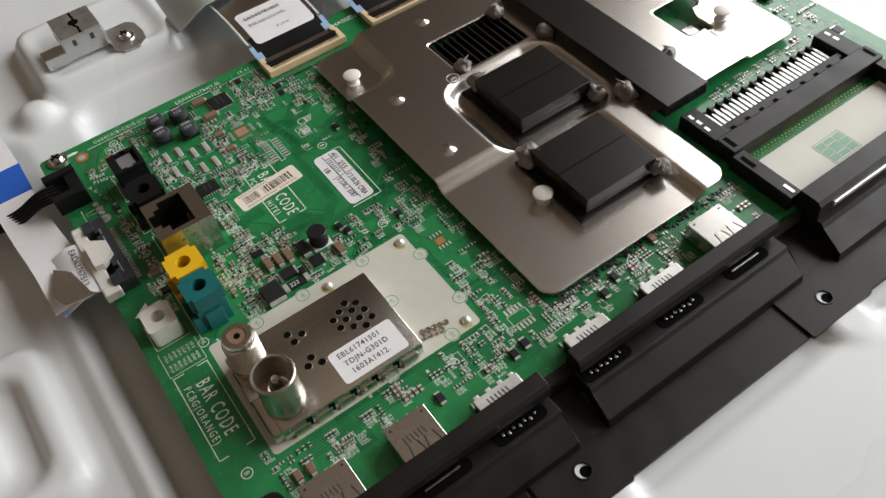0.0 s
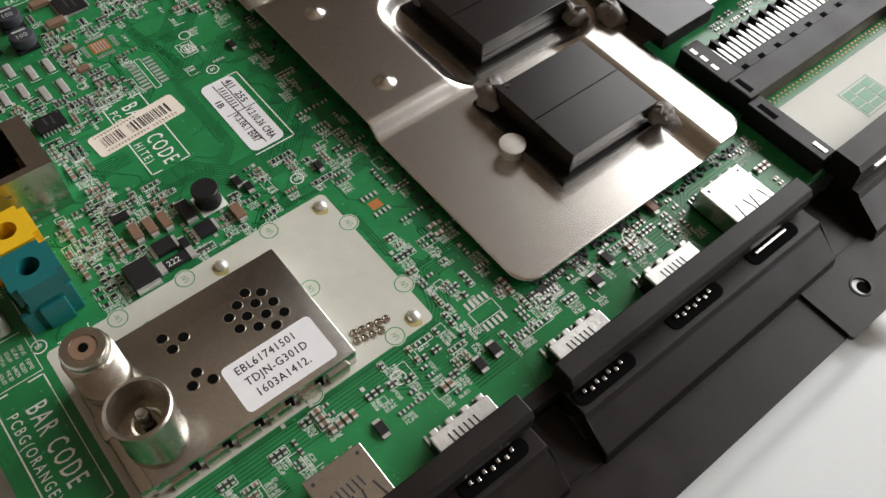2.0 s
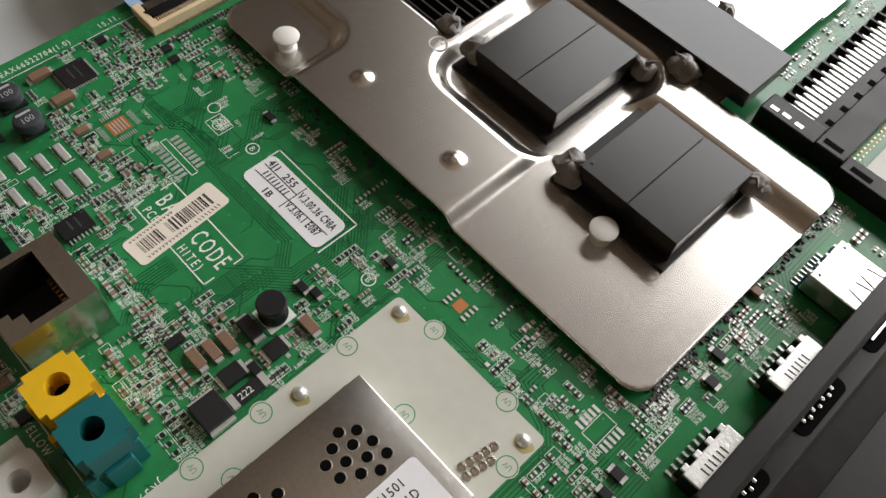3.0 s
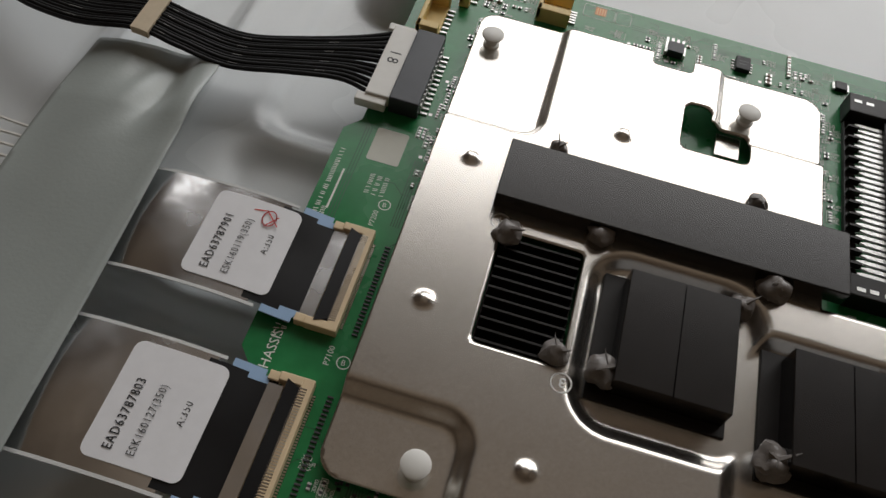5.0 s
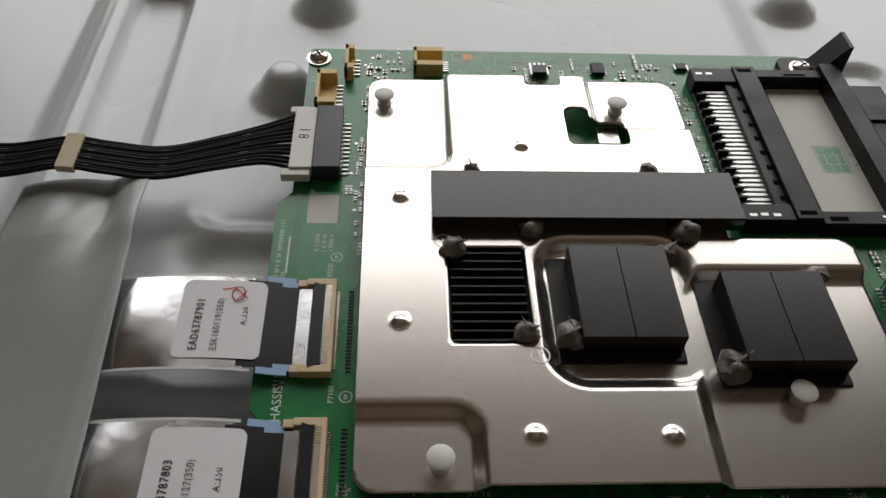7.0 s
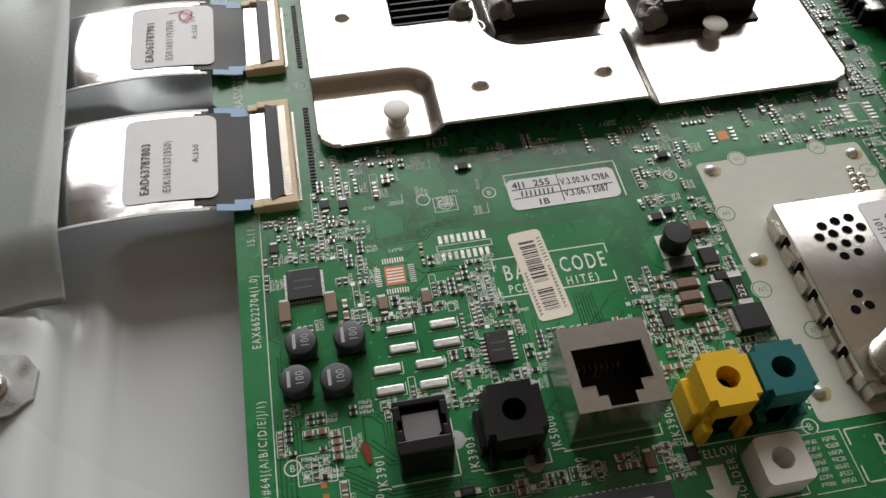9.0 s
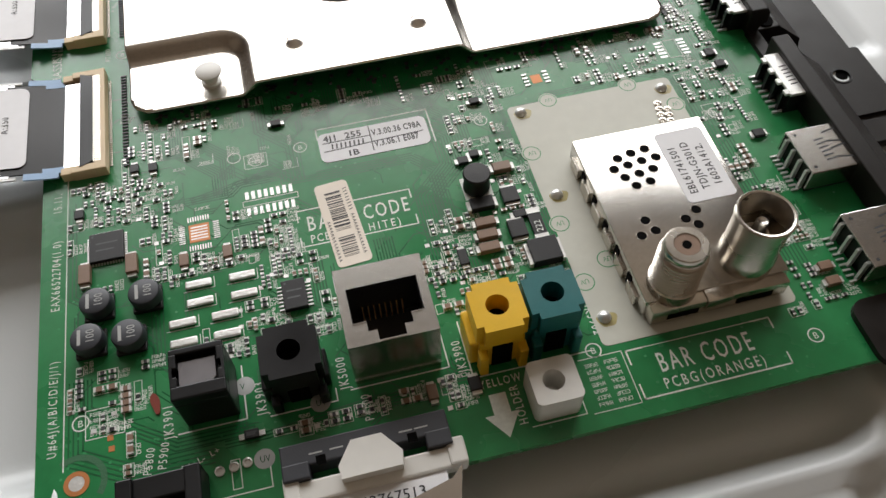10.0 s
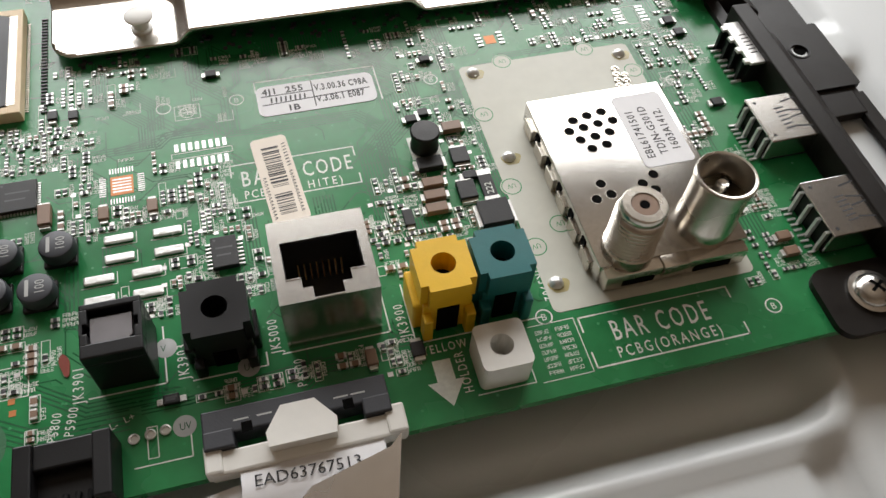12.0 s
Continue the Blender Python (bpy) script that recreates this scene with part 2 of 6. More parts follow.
def text(body, x, y, size, mat, parent, z=0.03, turn=0.0, name="lettering", width=1.0, align="LEFT", thick=0.0, space=1.0):
    """Letters lying flat, size in mm, turned anticlockwise."""
    cu = bpy.data.curves.new(name, "FONT")
    cu.body, cu.size, cu.align_x = body, size * 0.001, align
    cu.offset, cu.space_character = thick * 0.001, space
    cu.resolution_u = 2
    tmp = new("lettering_curve", cu)
    me = bpy.data.meshes.new_from_object(tmp.evaluated_get(bpy.context.evaluated_depsgraph_get()))
    bpy.data.objects.remove(tmp)
    bpy.data.curves.remove(cu)
    me.transform(Matrix.Translation((x * 0.001, y * 0.001, z * 0.001)) @ Matrix.Rotation(radians(turn), 4, "Z") @ Matrix.Diagonal((width, 1, 1, 1)))
    me.materials.clear()
    me.materials.append(M[mat])
    me.name = name
    ob = new(name, me)
    ob.parent = parent
    return ob


def strip(bm, points, w, z, h=0.03):
    """A flat line of width w along points."""
    for (ax, ay), (bx, by) in zip(points, points[1:]):
        d = math.hypot(bx - ax, by - ay) or 1
        ux, uy = (bx - ax) / d * w / 2, (by - ay) / d * w / 2
        q = [(ax - ux - uy, ay - uy + ux), (ax - ux + uy, ay - uy - ux), (bx + ux + uy, by + uy - ux), (bx + ux - uy, by + uy + ux)]
        bm.faces.new([bm.verts.new((px, py, z)) for px, py in q])
    return bm


def tube(bm, points, r, n=8):
    """A round cable along points."""
    rings = []
    for k, p in enumerate(points):
        p = Vector(p)
        d = (Vector(points[min(k + 1, len(points) - 1)]) - Vector(points[max(k - 1, 0)])).normalized()
        s = d.cross(Vector((0, 0, 1)))
        s = s.normalized() if s.length > 0.01 else Vector((1, 0, 0))
        u = s.cross(d)
        rings.append([bm.verts.new(p + r * (math.cos(2 * math.pi * j / n) * s + math.sin(2 * math.pi * j / n) * u)) for j in range(n)])
    for a, b in zip(rings, rings[1:]):
        for j in range(n):
            bm.faces.new((a[j], a[(j + 1) % n], b[(j + 1) % n], b[j]))
    bm.faces.new(rings[0])
    bm.faces.new(rings[-1])
    return bm


def smooth_path(points, n=6):
    """More points along a rounded way through the given ones."""
    pts = [Vector(p) for p in points]
    out = []
    for k in range(len(pts) - 1):
        p0, p1, p2, p3 = pts[max(k - 1, 0)], pts[k], pts[k + 1], pts[min(k + 2, len(pts) - 1)]
        for j in range(n):
            t = j / n
            out.append(0.5 * (2 * p1 + (p2 - p0) * t + (2 * p0 - 5 * p1 + 4 * p2 - p3) * t * t + (3 * p1 - p0 - 3 * p2 + p3) * t**3))
    return out + [pts[-1]]


def ribbon(bm, points, half, thick=0.25):
    """A flat band along points, lying across the y direction."""
    rows = [[bm.verts.new((p[0], p[1] + s * half, p[2] + h)) for s, h in ((-1, 0), (1, 0), (1, thick), (-1, thick))] for p in points]
    for a, b in zip(rows, rows[1:]):
        for j in range(4):
            bm.faces.new((a[j], a[(j + 1) % 4], b[(j + 1) % 4], b[j]))
    bm.faces.new(rows[0])
    bm.faces.new(rows[-1])
    return bm


def band(bm, points, half, thick=0.3, crown=None, ends=0.0, n=8):
    """A band along points, lying across y, arched by crown(x) and with its end corners rounded by ends."""
    P = [Vector(p) for p in points]
    far = [0.0]
    for a, b in zip(P, P[1:]):
        far.append(far[-1] + (b - a).length)
    rows = []
    for p, d in zip(P, far):
        e = min(d, far[-1] - d)
        h = half - (ends - math.sqrt(max(ends * ends - (ends - e) ** 2, 0)) if e < ends else 0)
        top = [bm.verts.new((p.x, p.y + h * (2 * j / n - 1), p.z + thick + (crown(p.x) * (1 - (h / half * (2 * j / n - 1)) ** 2) if crown else 0))) for j in range(n + 1)]
        low = [bm.verts.new((v.co.x, v.co.y, v.co.z - thick)) for v in reversed(top)]
        rows.append(top + low)
    m = len(rows[0])
    for a, b in zip(rows, rows[1:]):
        for j in range(m):
            bm.faces.new((a[j], a[(j + 1) % m], b[(j + 1) % m], b[j]))
    bm.faces.new(rows[0])
    bm.faces.new(rows[-1])
    return bm


# ---- the room round the set ----
def wall(name, boxes, mat, label):
    bm = bm_new()
    for b in boxes:
        box(bm, *[v * 1000 for v in b])
    return tagged(part(name, bm, mat), label=label, category=name.split("_")[0], kind="structure")


wx0, wx1, wz0, wz1, wy = WIN_X0, WIN_X1, WIN_Z0, WIN_Z1, WIN_Y
wall("wall_north", [(-2.5, wy, -0.8, wx0, wy + 0.2, 2.3), (wx1, wy, -0.8, 2.7, wy + 0.2, 2.3), (wx0, wy, -0.8, wx1, wy + 0.2, wz0), (wx0, wy, wz1, wx1, wy + 0.2, 2.3)], "plaster", "warm painted plaster wall with a broad window")
wall("wall_west", [(-2.7, -2.5, -0.8, -2.5, wy + 0.2, 2.3)], "plaster", "warm painted plain plaster wall")
wall("wall_east", [(2.7, -2.5, -0.8, 2.9, wy + 0.2, 2.3)], "plaster", "warm painted plain plaster wall")
wall("wall_south", [(-2.7, -2.7, -0.8, 2.9, -2.5, 2.3)], "plaster", "warm painted plain plaster wall")
wall("ceiling", [(-2.7, -2.7, 2.3, 2.9, wy + 0.2, 2.4)], "plaster", "warm painted plain ceiling")
wall("floor", [(-2.7, -2.7, -0.9, 2.9, wy + 0.2, -0.8)], "floor", "brown wooden floor of the room")

# ---- the grey sheet-steel back of the set ----
FLOOR_Z = -12.0


def chassis_height(X, Y):
    z = np.full(X.shape, -8.0)
    # sunk panels under and beside the board
    z = z - 3.5 * smooth_step(rrect(X, Y, -27, 17, 60, 80, 8), 4.0) - 1.2 * smooth_step(rrect(X, Y, -24, 20, 60, 77, 7), 3.0)
    z = z - 4.0 * smooth_step(rrect(X, Y, -27, 92, 100, 168, 8), 7)
    z = z - 4.0 * smooth_step(rrect(X, Y, -27, 174, 155, 520, 9), 7)
    # long slot beside the film and the step beyond it
    z = z - 6.5 * smooth_step(rrect(X, Y, -67, 100, -47, 297, 9.5), 6) + 1.6 * smooth_step(np.abs(rrect(X, Y, -70, 97, -44, 300, 12)) - 1.0, 4)
    z = z - 9.0 * smooth_step(rrect(X, Y, -520, 70, -80, 520, 10), 12)
    z = z + 7.0 * smooth_step(rrect(X, Y, -78, 11, -34.5, 66, 7), 4) - 1.3 * smooth_step(rrect(X, Y, -72, 16.5, -40.5, 60, 5), 3)
    # pit added between the display cables to deepen the shade there
    z = z - 9.0 * smooth_step(rrect(X, Y, -44, 97, -4, 122, 4), 4)
    # raised fields before the board
    z = z - 3.0 * smooth_step(rrect(X, Y, 10, -11, 143, 14, 9), 4.5) + 2.6 * smooth_step(np.abs(rrect(X, Y, 4, -15, 147, 60, 11)) - 1.2, 4.2)
    z = z - 2.5 * smooth_step(rrect(X, Y, 163, -20, 194, 250, 5), 4)
    z = z - 2.5 * smooth_step(rrect(X, Y, -30, -140, 30, -6, 12), 10)
    z = z + 3.5 * smooth_step(rrect(X, Y, 62, -130, 113, -25, 7), 4.5) - 3.0 * smooth_step(rrect(X, Y, 70, -118, 105, -33, 6), 4) + 2.5 * smooth_step(rrect(X, Y, 78, -110, 99, -42, 5), 4)
    z = z - 3.5 * smooth_step(rrect(X, Y, 134, -110, 142, -17, 3.5), 5)
    for x, y, r, top in ((-8, 236, 12, 10.2), (1.5, 287, 13.5, 10), (172, 286, 13.5, 6.5), (6, 8, 10, 6.2), (172, 372, 12.5, 8), (4, 372, 12.5, 9), (-12, 142, 11, 7), (-34, 6, 10, 4)):
        z = z + top * smooth_step(np.hypot(X - x, Y - y) - r * 0.66, r * 0.72)
    for x, y in ((190, 71.5), (191, 153)):
        z = z + (-7.3 - z) * smooth_step(np.hypot(X - x, Y - y) - 7.4, 3.2)
    return z


chassis = field("chassis_plate", "chassis", None, -560, -340, 700, 560, 2.0, chassis_height)
thicken(chassis, 1.0)
tagged(chassis, label="pressed grey painted sheet steel back plate", category="chassis plate", kind="structure")
for x, y, z in ((1.5, 287.0, -2.0), (172.0, 286.0, -1.5)):
    part("dome_hole", cyl(bm_new(), x, y, z - 0.4, z + 0.03, 1.1, n=16), "hollow_shade", chassis)

# ---- the table that carries it all ----
table = root("table", "plain brown wooden table under the set", "table")
bm = box(bm_new(), -640, -420, -58, 780, 640, -28, bevel=3)
part("tabletop", bm, "floor", table)
pieces("table_leg", "floor", table, [(x, y, -800, x + 60, y + 60, -58) for x in (-600, 680) for y in (-380, 540)])

# ---- the main board ----
board = root("main_board", "green television main circuit board crowded with components", "circuit board")
BX1, BY0, BY1 = 162.0, -1.0, 244.0
bm = prism(bm_new(), [(1, BY0 + 1), (2, BY0), (BX1 - 1, BY0), (BX1, BY0 + 1), (BX1, BY1 - 1), (BX1 - 1, BY1), (1, BY1), (0, BY1 - 1), (0, 178), (-3.5, 174), (-3.5, 112), (0, 108)], -1.6, 0)
part("board_sheet", bm, "pcb", board, "green laminate with fine copper traces")


def socket(name, label=""):
    """A soldered part that has pieces of its own."""
    ob = new(name)
    ob.empty_display_size = 0.005
    ob.parent = board
    return tagged(ob, label=label) if label else ob


# tuner: tin can with two aerial sockets, on a pale ground patch
bm = prism(bm_new(), rounded(99.5, 13.5, 137.5, 74.6, 1.2), 0.0, 0.06)
part("ground_patch", bm, "mask_pale", board, "pale bare ground patch under the tuner")
tuner = socket("tuner", "tinned steel tuner can with aerial sockets")
bm = bm_new()
cellx0, celly0, cellx1, celly1 = 108.2, 17.5, 136.2, 57.4
box(bm, cellx0, celly0, 0.4, cellx1, celly1, 5.2, bevel=0.35)
part("can", bm, "steel", tuner, smooth=True)
# vent holes: black discs on the can's top paint the shade inside
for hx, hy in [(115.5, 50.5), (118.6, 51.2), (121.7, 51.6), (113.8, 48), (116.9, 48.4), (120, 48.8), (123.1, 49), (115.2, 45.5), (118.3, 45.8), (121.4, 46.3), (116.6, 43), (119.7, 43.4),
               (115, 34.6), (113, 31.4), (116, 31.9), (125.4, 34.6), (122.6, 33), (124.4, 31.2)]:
    hole = part("vent_hole_shade", cyl(bm_new(), hx, hy, 5.0, 5.225, 0.95, n=18), "hollow_shade", tuner)
    # raised nickel ring added for the highlight round each hole
    part("hole_edge", lathe(bm_new(), hx, hy, [(0.93, 5.1), (0.97, 5.27), (1.12, 5.27), (1.2, 5.1)], 18, True), "nickel", hole, smooth=True)
bm = prism(bm_new(), rounded(124.8, 36.2, 134.9, 54.6, 1.0), 5.22, 5.3)
part("paper_label", bm, "label", tuner, "white paper label with printed part numbers")
for k, line in enumerate(("EBL61741501", "TDJN-G301D", "1603A1412.")):
    text(line, 127.6 + 2.8 * k, 38.2 + 0.5 * k, 2.3, "ink", tuner, 5.33, 90, width=0.86, space=1.14, thick=0.02)
# long tabs and slots round the can's foot
bm = bm_new()
for k in range(6):
    y = 20 + k * 6.2
    box(bm, cellx1 - 0.1, y, 0.2, cellx1 + 0.7, y + 4.4, 3.4, bevel=0.15)
    box(bm, cellx0 - 0.7, y, 0.2, cellx0 + 0.1, y + 4.0, 3.2, bevel=0.15)
for k in range(4):
    box(bm, 110 + k * 6.5, celly0 - 0.7, 0.2, 114.5 + k * 6.5, celly0 + 0.1, 3.6, bevel=0.15)
tagged(part("can_tab", bm, "nickel", tuner), kind="stuff")
bm = bm_new()
for k in range(5):
    y = 23.6 + k * 6.2
    box(bm, cellx1 - 0.05, y, 1.2, cellx1 + 0.25, y + 1.6, 4.2)
    box(bm, cellx0 - 0.25, y, 1.2, cellx0 + 0.05, y + 1.6, 4.2)
tagged(part("can_slot", bm, "hollow_shade", tuner), kind="stuff")


def f_connector(x, y):
    prof = [(4.6, 4.8), (4.6, 7.0), (4.0, 7.2)]
    z = 7.2
    while z < 14.6:
        prof += [(3.85, z + 0.12), (4.4, z + 0.42), (4.4, z + 0.52), (3.85, z + 0.82)]
        z += 0.9
    prof += [(3.7, 15.6), (3.9, 15.9), (3.9, 17.2), (3.6, 17.6), (2.3, 17.6), (2.2, 17.3)]
    ob = part("threaded_aerial_socket", lathe(bm_new(), x, y, prof, 32), "nickel", tuner, "threaded nickel-plated socket", smooth=True)
    part("insulator", lathe(bm_new(), x, y, [(2.25, 17.1), (2.2, 17.45), (0.9, 17.45), (0.8, 16.4)], 24), "ceramic", ob)
    part("contact_hole", cyl(bm_new(), x, y, 17.0, 17.5, 0.75, n=16), "hollow_shade", ob)


def iec_connector(x, y):
    prof = [(5.2, 4.6), (5.2, 8), (5.0, 8.3), (5.0, 17.2), (5.3, 17.5), (5.3, 18.3), (5.0, 18.6), (4.6, 18.5), (4.5, 17.8), (4.4, 9.2), (0.4, 9.2)]
    ob = part("aerial_socket", lathe(bm_new(), x, y, prof, 36), "nickel", tuner, "hollow nickel-plated aerial socket with a centre pin", smooth=True)
    part("inner_ring", lathe(bm_new(), x, y, [(2.6, 9.2), (2.6, 12.5), (2.2, 12.7), (2.0, 12.5), (2.0, 9.4)], 24), "nickel", ob, smooth=True)
    part("pin", lathe(bm_new(), x, y, [(1.15, 9.2), (1.15, 16.0), (0.9, 16.4), (0.4, 16.2)], 16), "steel", ob, smooth=True)


f_connector(114.2, 20.2)
iec_connector(129.4, 22.2)
bm = bm_new()
box(bm, 108.8, celly0 - 2.2, 0.4, 135.6, celly0 + 6, 4.6, bevel=0.5)
box(bm, 119.2, celly0 - 2.6, 1.8, 124.2, celly0 + 1, 5.0, bevel=0.3)
part("socket_base", bm, "nickel", tuner, smooth=True)
bm = bm_new()
for x0, x1 in ((112, 118), (120, 123.4), (125.5, 132.5)):
    box(bm, x0, celly0 - 2.3, 1.4, x1, celly0 - 2.0, 3.0)
part("base_slot", bm, "hollow_shade", tuner)
# printed rings and bare solder drops on the patch
for x, y in ((101.0, 60.5), (100.8, 41.5), (106.8, 31.2), (100.9, 27.3), (109.2, 74.5), (127.9, 74.5), (136.0, 66.2), (136.2, 47.4), (117.5, 59.5)):
    part("patch_lobe", cyl(bm_new(), x, y, 0.0, 0.064, 2.15, n=24), "mask_pale", board)
    part("printed_ring", lathe(bm_new(), x, y, [(1.75, 0.07), (1.75, 0.08), (1.95, 0.08), (1.95, 0.07)], 28, True), "trace", board)
    text("UV", x + 0.9, y + 0.6, 1.6, "trace", board, 0.08, 180, width=0.8)
for k, (x, y) in enumerate(((102.2, 72.4), (134.8, 71.6), (102.5, 48.6), (101.8, 19.2))):
    part("flux_stain", prism(bm_new(), [(x + 0.4 + (1.9 + 0.3 * math.sin(3 * a)) * math.cos(a), y - 0.6 + (1.7 + 0.3 * math.cos(2 * a)) * math.sin(a)) for a in [2 * math.pi * j / 20 for j in range(20)]], 0.05, 0.07), "flux", board)
    part("solder_drop", lathe(bm_new(), x, y, [(1.35, 0.05), (1.2, 0.5), (0.7, 0.95), (0.05, 1.1)], 18), "solder", board, smooth=True)
for k in range(9):
    x, y = 130.9 + 1.7 * (k // 5) + 0.3 * (k % 5), 60.5 - 0.5 * (k // 5) + 1.65 * (k % 5)
    part("tuner_pin", lathe(bm_new(), x, y, [(0.85, 0.05), (0.85, 0.35), (0.55, 0.4), (0.45, 0.15)], 14), "nickel", board)


def ethernet_jack(x0, y0, x1, y1, h):
    ob = socket("ethernet_jack", "tinned steel network jack opening upwards")
    t = 0.4
    bm = bm_new()
    box(bm, x0, y0, 0, x1, y0 + t, h), box(bm, x0, y1 - t, 0, x1, y1, h)
    box(bm, x0, y0 + t, 0, x0 + t, y1 - t, h), box(bm, x1 - t, y0 + t, 0, x1, y1 - t, h)
    # top plate with the stepped opening
    ox0, ox1 = x0 + 1.6, x1 - 1.6
    box(bm, x0 + t, y1 - 4.2, h - t, x1 - t, y1 - t, h)
    box(bm, x0 + t, y0 + t, h - t, ox0, y1 - 4.2, h), box(bm, ox1, y0 + t, h - t, x1 - t, y1 - 4.2, h)
    cx = (x0 + x1) / 2
    box(bm, ox0, y0 + t, h - t, cx - 3.8, y0 + 4.2, h), box(bm, cx + 3.8, y0 + t, h - t, ox1, y0 + 4.2, h)
    box(bm, cx - 3.8, y0 + t, h - t, cx - 2.3, y0 + 2.4, h), box(bm, cx + 2.3, y0 + t, h - t, cx + 3.8, y0 + 2.4, h)
    part("shell", bm, "steel", ob)
    shape("inner_body", "black", ob, (x0 + 0.6, y0 + 0.6, 0, x1 - 0.6, y1 - 0.6, 3.0), (x0 + 0.6, y1 - 4.4, 3, x1 - 0.6, y1 - 0.6, h - 0.5), (x0 + 0.6, y0 + 0.6, 3, x0 + 1.7, y1 - 4.4, h - 0.5), (x1 - 1.7, y0 + 0.6, 3, x1 - 0.6, y1 - 4.4, h - 0.5))
    pieces("contact", "gold", ob, [(cx - 4 + k * 1.02, y1 - 5.2, 3, cx - 3.75 + k * 1.02, y1 - 4.4, h - 6.6) for k in range(8)])
    pieces("spring_tab", "nickel", ob, [(x1 - 0.05, y0 + 3, 2.4, x1 + 0.25, y0 + 9.5, 2.9), (x1 - 0.05, y0 + 5, 5.5, x1 + 0.3, y0 + 6.0, 9.6), (x1 - 0.05, y0 + 8.4, 5.5, x1 + 0.3, y0 + 9.4, 9.6)])
    pieces("opening_rim", "steel", ob, [(ox0 - 0.1, y1 - 4.35, h - 0.3, ox1 + 0.1, y1 - 4.1, h + 0.12), (cx - 2.3, y0 + 0.1, h - 0.3, cx + 2.3, y0 + 0.35, h + 0.12), (ox0 - 0.1, y0 + 4.1, h - 0.3, cx - 3.8, y0 + 4.3, h + 0.12), (cx + 3.8, y0 + 4.1, h - 0.3, ox1 + 0.1, y0 + 4.3, h + 0.12)])


ethernet_jack(55.2, 17.4, 70.6, 32.9, 13.2)


def mini_jack(x0, y0, x1, y1, h, mat, name, label, flange):
    """A square audio jack with notched corners and a round hole in its top."""
    ob = socket(name, label)
    bm = bm_new()
    cx, cy, n = (x0 + x1) / 2, (y0 + y1) / 2, 1.2
    ring = [(x0 + n, y0), (x1 - n, y0), (x1 - n, y0 + n), (x1, y0 + n), (x1, y1 - n), (x1 - n, y1 - n), (x1 - n, y1), (x0 + n, y1), (x0 + n, y1 - n), (x0, y1 - n), (x0, y0 + n), (x0 + n, y0 + n)]
    # collar with the hole: outer ring joined to a circle
    hole = [(cx + 2.0 * math.cos(2 * math.pi * k / 24), cy + 2.0 * math.sin(2 * math.pi * k / 24)) for k in range(24)]
    out_lo, out_hi = [bm.verts.new((*p, h - 5.2)) for p in ring], [bm.verts.new((*p, h)) for p in ring]
    in_hi, in_lo = [bm.verts.new((*p, h)) for p in hole], [bm.verts.new((*p, h - 5)) for p in hole]
    for k in range(12):
        j = (k + 1) % 12
        bm.faces.new((out_lo[k], out_lo[j], out_hi[j], out_hi[k]))
    for k in range(24):
        j = (k + 1) % 24
        bm.faces.new((in_hi[k], in_hi[j], in_lo[j], in_lo[k]))
    edges = [bm.edges.get((a[k], a[(k + 1) % len(a)])) for a in (out_hi, in_hi) for k in range(len(a))]
    bmesh.ops.triangle_fill(bm, use_beauty=True, edges=edges)
    part("collar", bm, mat, ob)
    bm = bm_new()
    box(bm, x0 + 0.5, y0 + 0.6, 0, x1 - 0.5, y1 - 0.3, h - 5.0, bevel=0.25)
    if flange:
        box(bm, x0 - 1.0, y0 + 1.6, 0, x0 + 1.5, y1 - 1.0, h - 6.2, bevel=0.4)
        box(bm, x0 + 0.2, y0 - 1.2, 0, x0 + 1.8, y0 + 1.2, h - 7.2, bevel=0.3)
        box(bm, x1 - 1.8, y0 - 1.2, 0, x1 - 0.2, y0 + 1.2, h - 7.2, bevel=0.3)
        box(bm, x1 - 0.6, y0 + 2.0, 0, x1 + 0.6, y1 - 2.4, h - 6.6, bevel=0.3)
    part("body", bm, mat, ob)
    # black disc and front patch carry the shade of the hole and slot
    bm = bm_new()
    cyl(bm, cx, cy, h - 5.2, h - 4.8, 2.05, n=20)
    box(bm, cx - 1.8, y0 + 0.3, 0.2, cx + 1.8, y0 + 0.62, h - 6.4)
    part("dark_hollow", bm, "hollow_shade", ob)


mini_jack(76.4, 14.6, 85.4, 24.2, 13.2, "yellow", "video_jack", "bright yellow plastic video jack", True)
mini_jack(86.0, 14.8, 95.2, 24.2, 13.2, "teal", "component_jack", "dark teal plastic component video jack", True)
mini_jack(40.6, 16.4, 50.6, 26.2, 10.6, "black_shiny", "headphone_jack", "black plastic headphone jack", True)

optical = socket("optical_socket", "black optical audio socket with a grey shutter")
bm = bm_new()
box(bm, 26.0, 16.8, 0, 35.0, 26.2, 8.2, bevel=0.3)
box(bm, 26.0, 16.8, 8.0, 35.0, 19.2, 10.4, bevel=0.25), box(bm, 26.0, 25.0, 8.0, 35.0, 26.2, 10.4, bevel=0.25)
box(bm, 26.0, 19.0, 8.0, 27.2, 21.0, 10.4, bevel=0.2), box(bm, 26.0, 22.6, 8.0, 27.2, 25.2, 10.4, bevel=0.2)
box(bm, 33.8, 19.0, 8.0, 35.0, 21.0, 10.4, bevel=0.2), box(bm, 33.8, 22.6, 8.0, 35.0, 25.2, 10.4, bevel=0.2)
box(bm, 26.0, 20.8, 8.0, 26.5, 22.8, 10.4), box(bm, 34.5, 20.8, 8.0, 35.0, 22.8, 10.4)
part("body", bm, "black_shiny", optical)
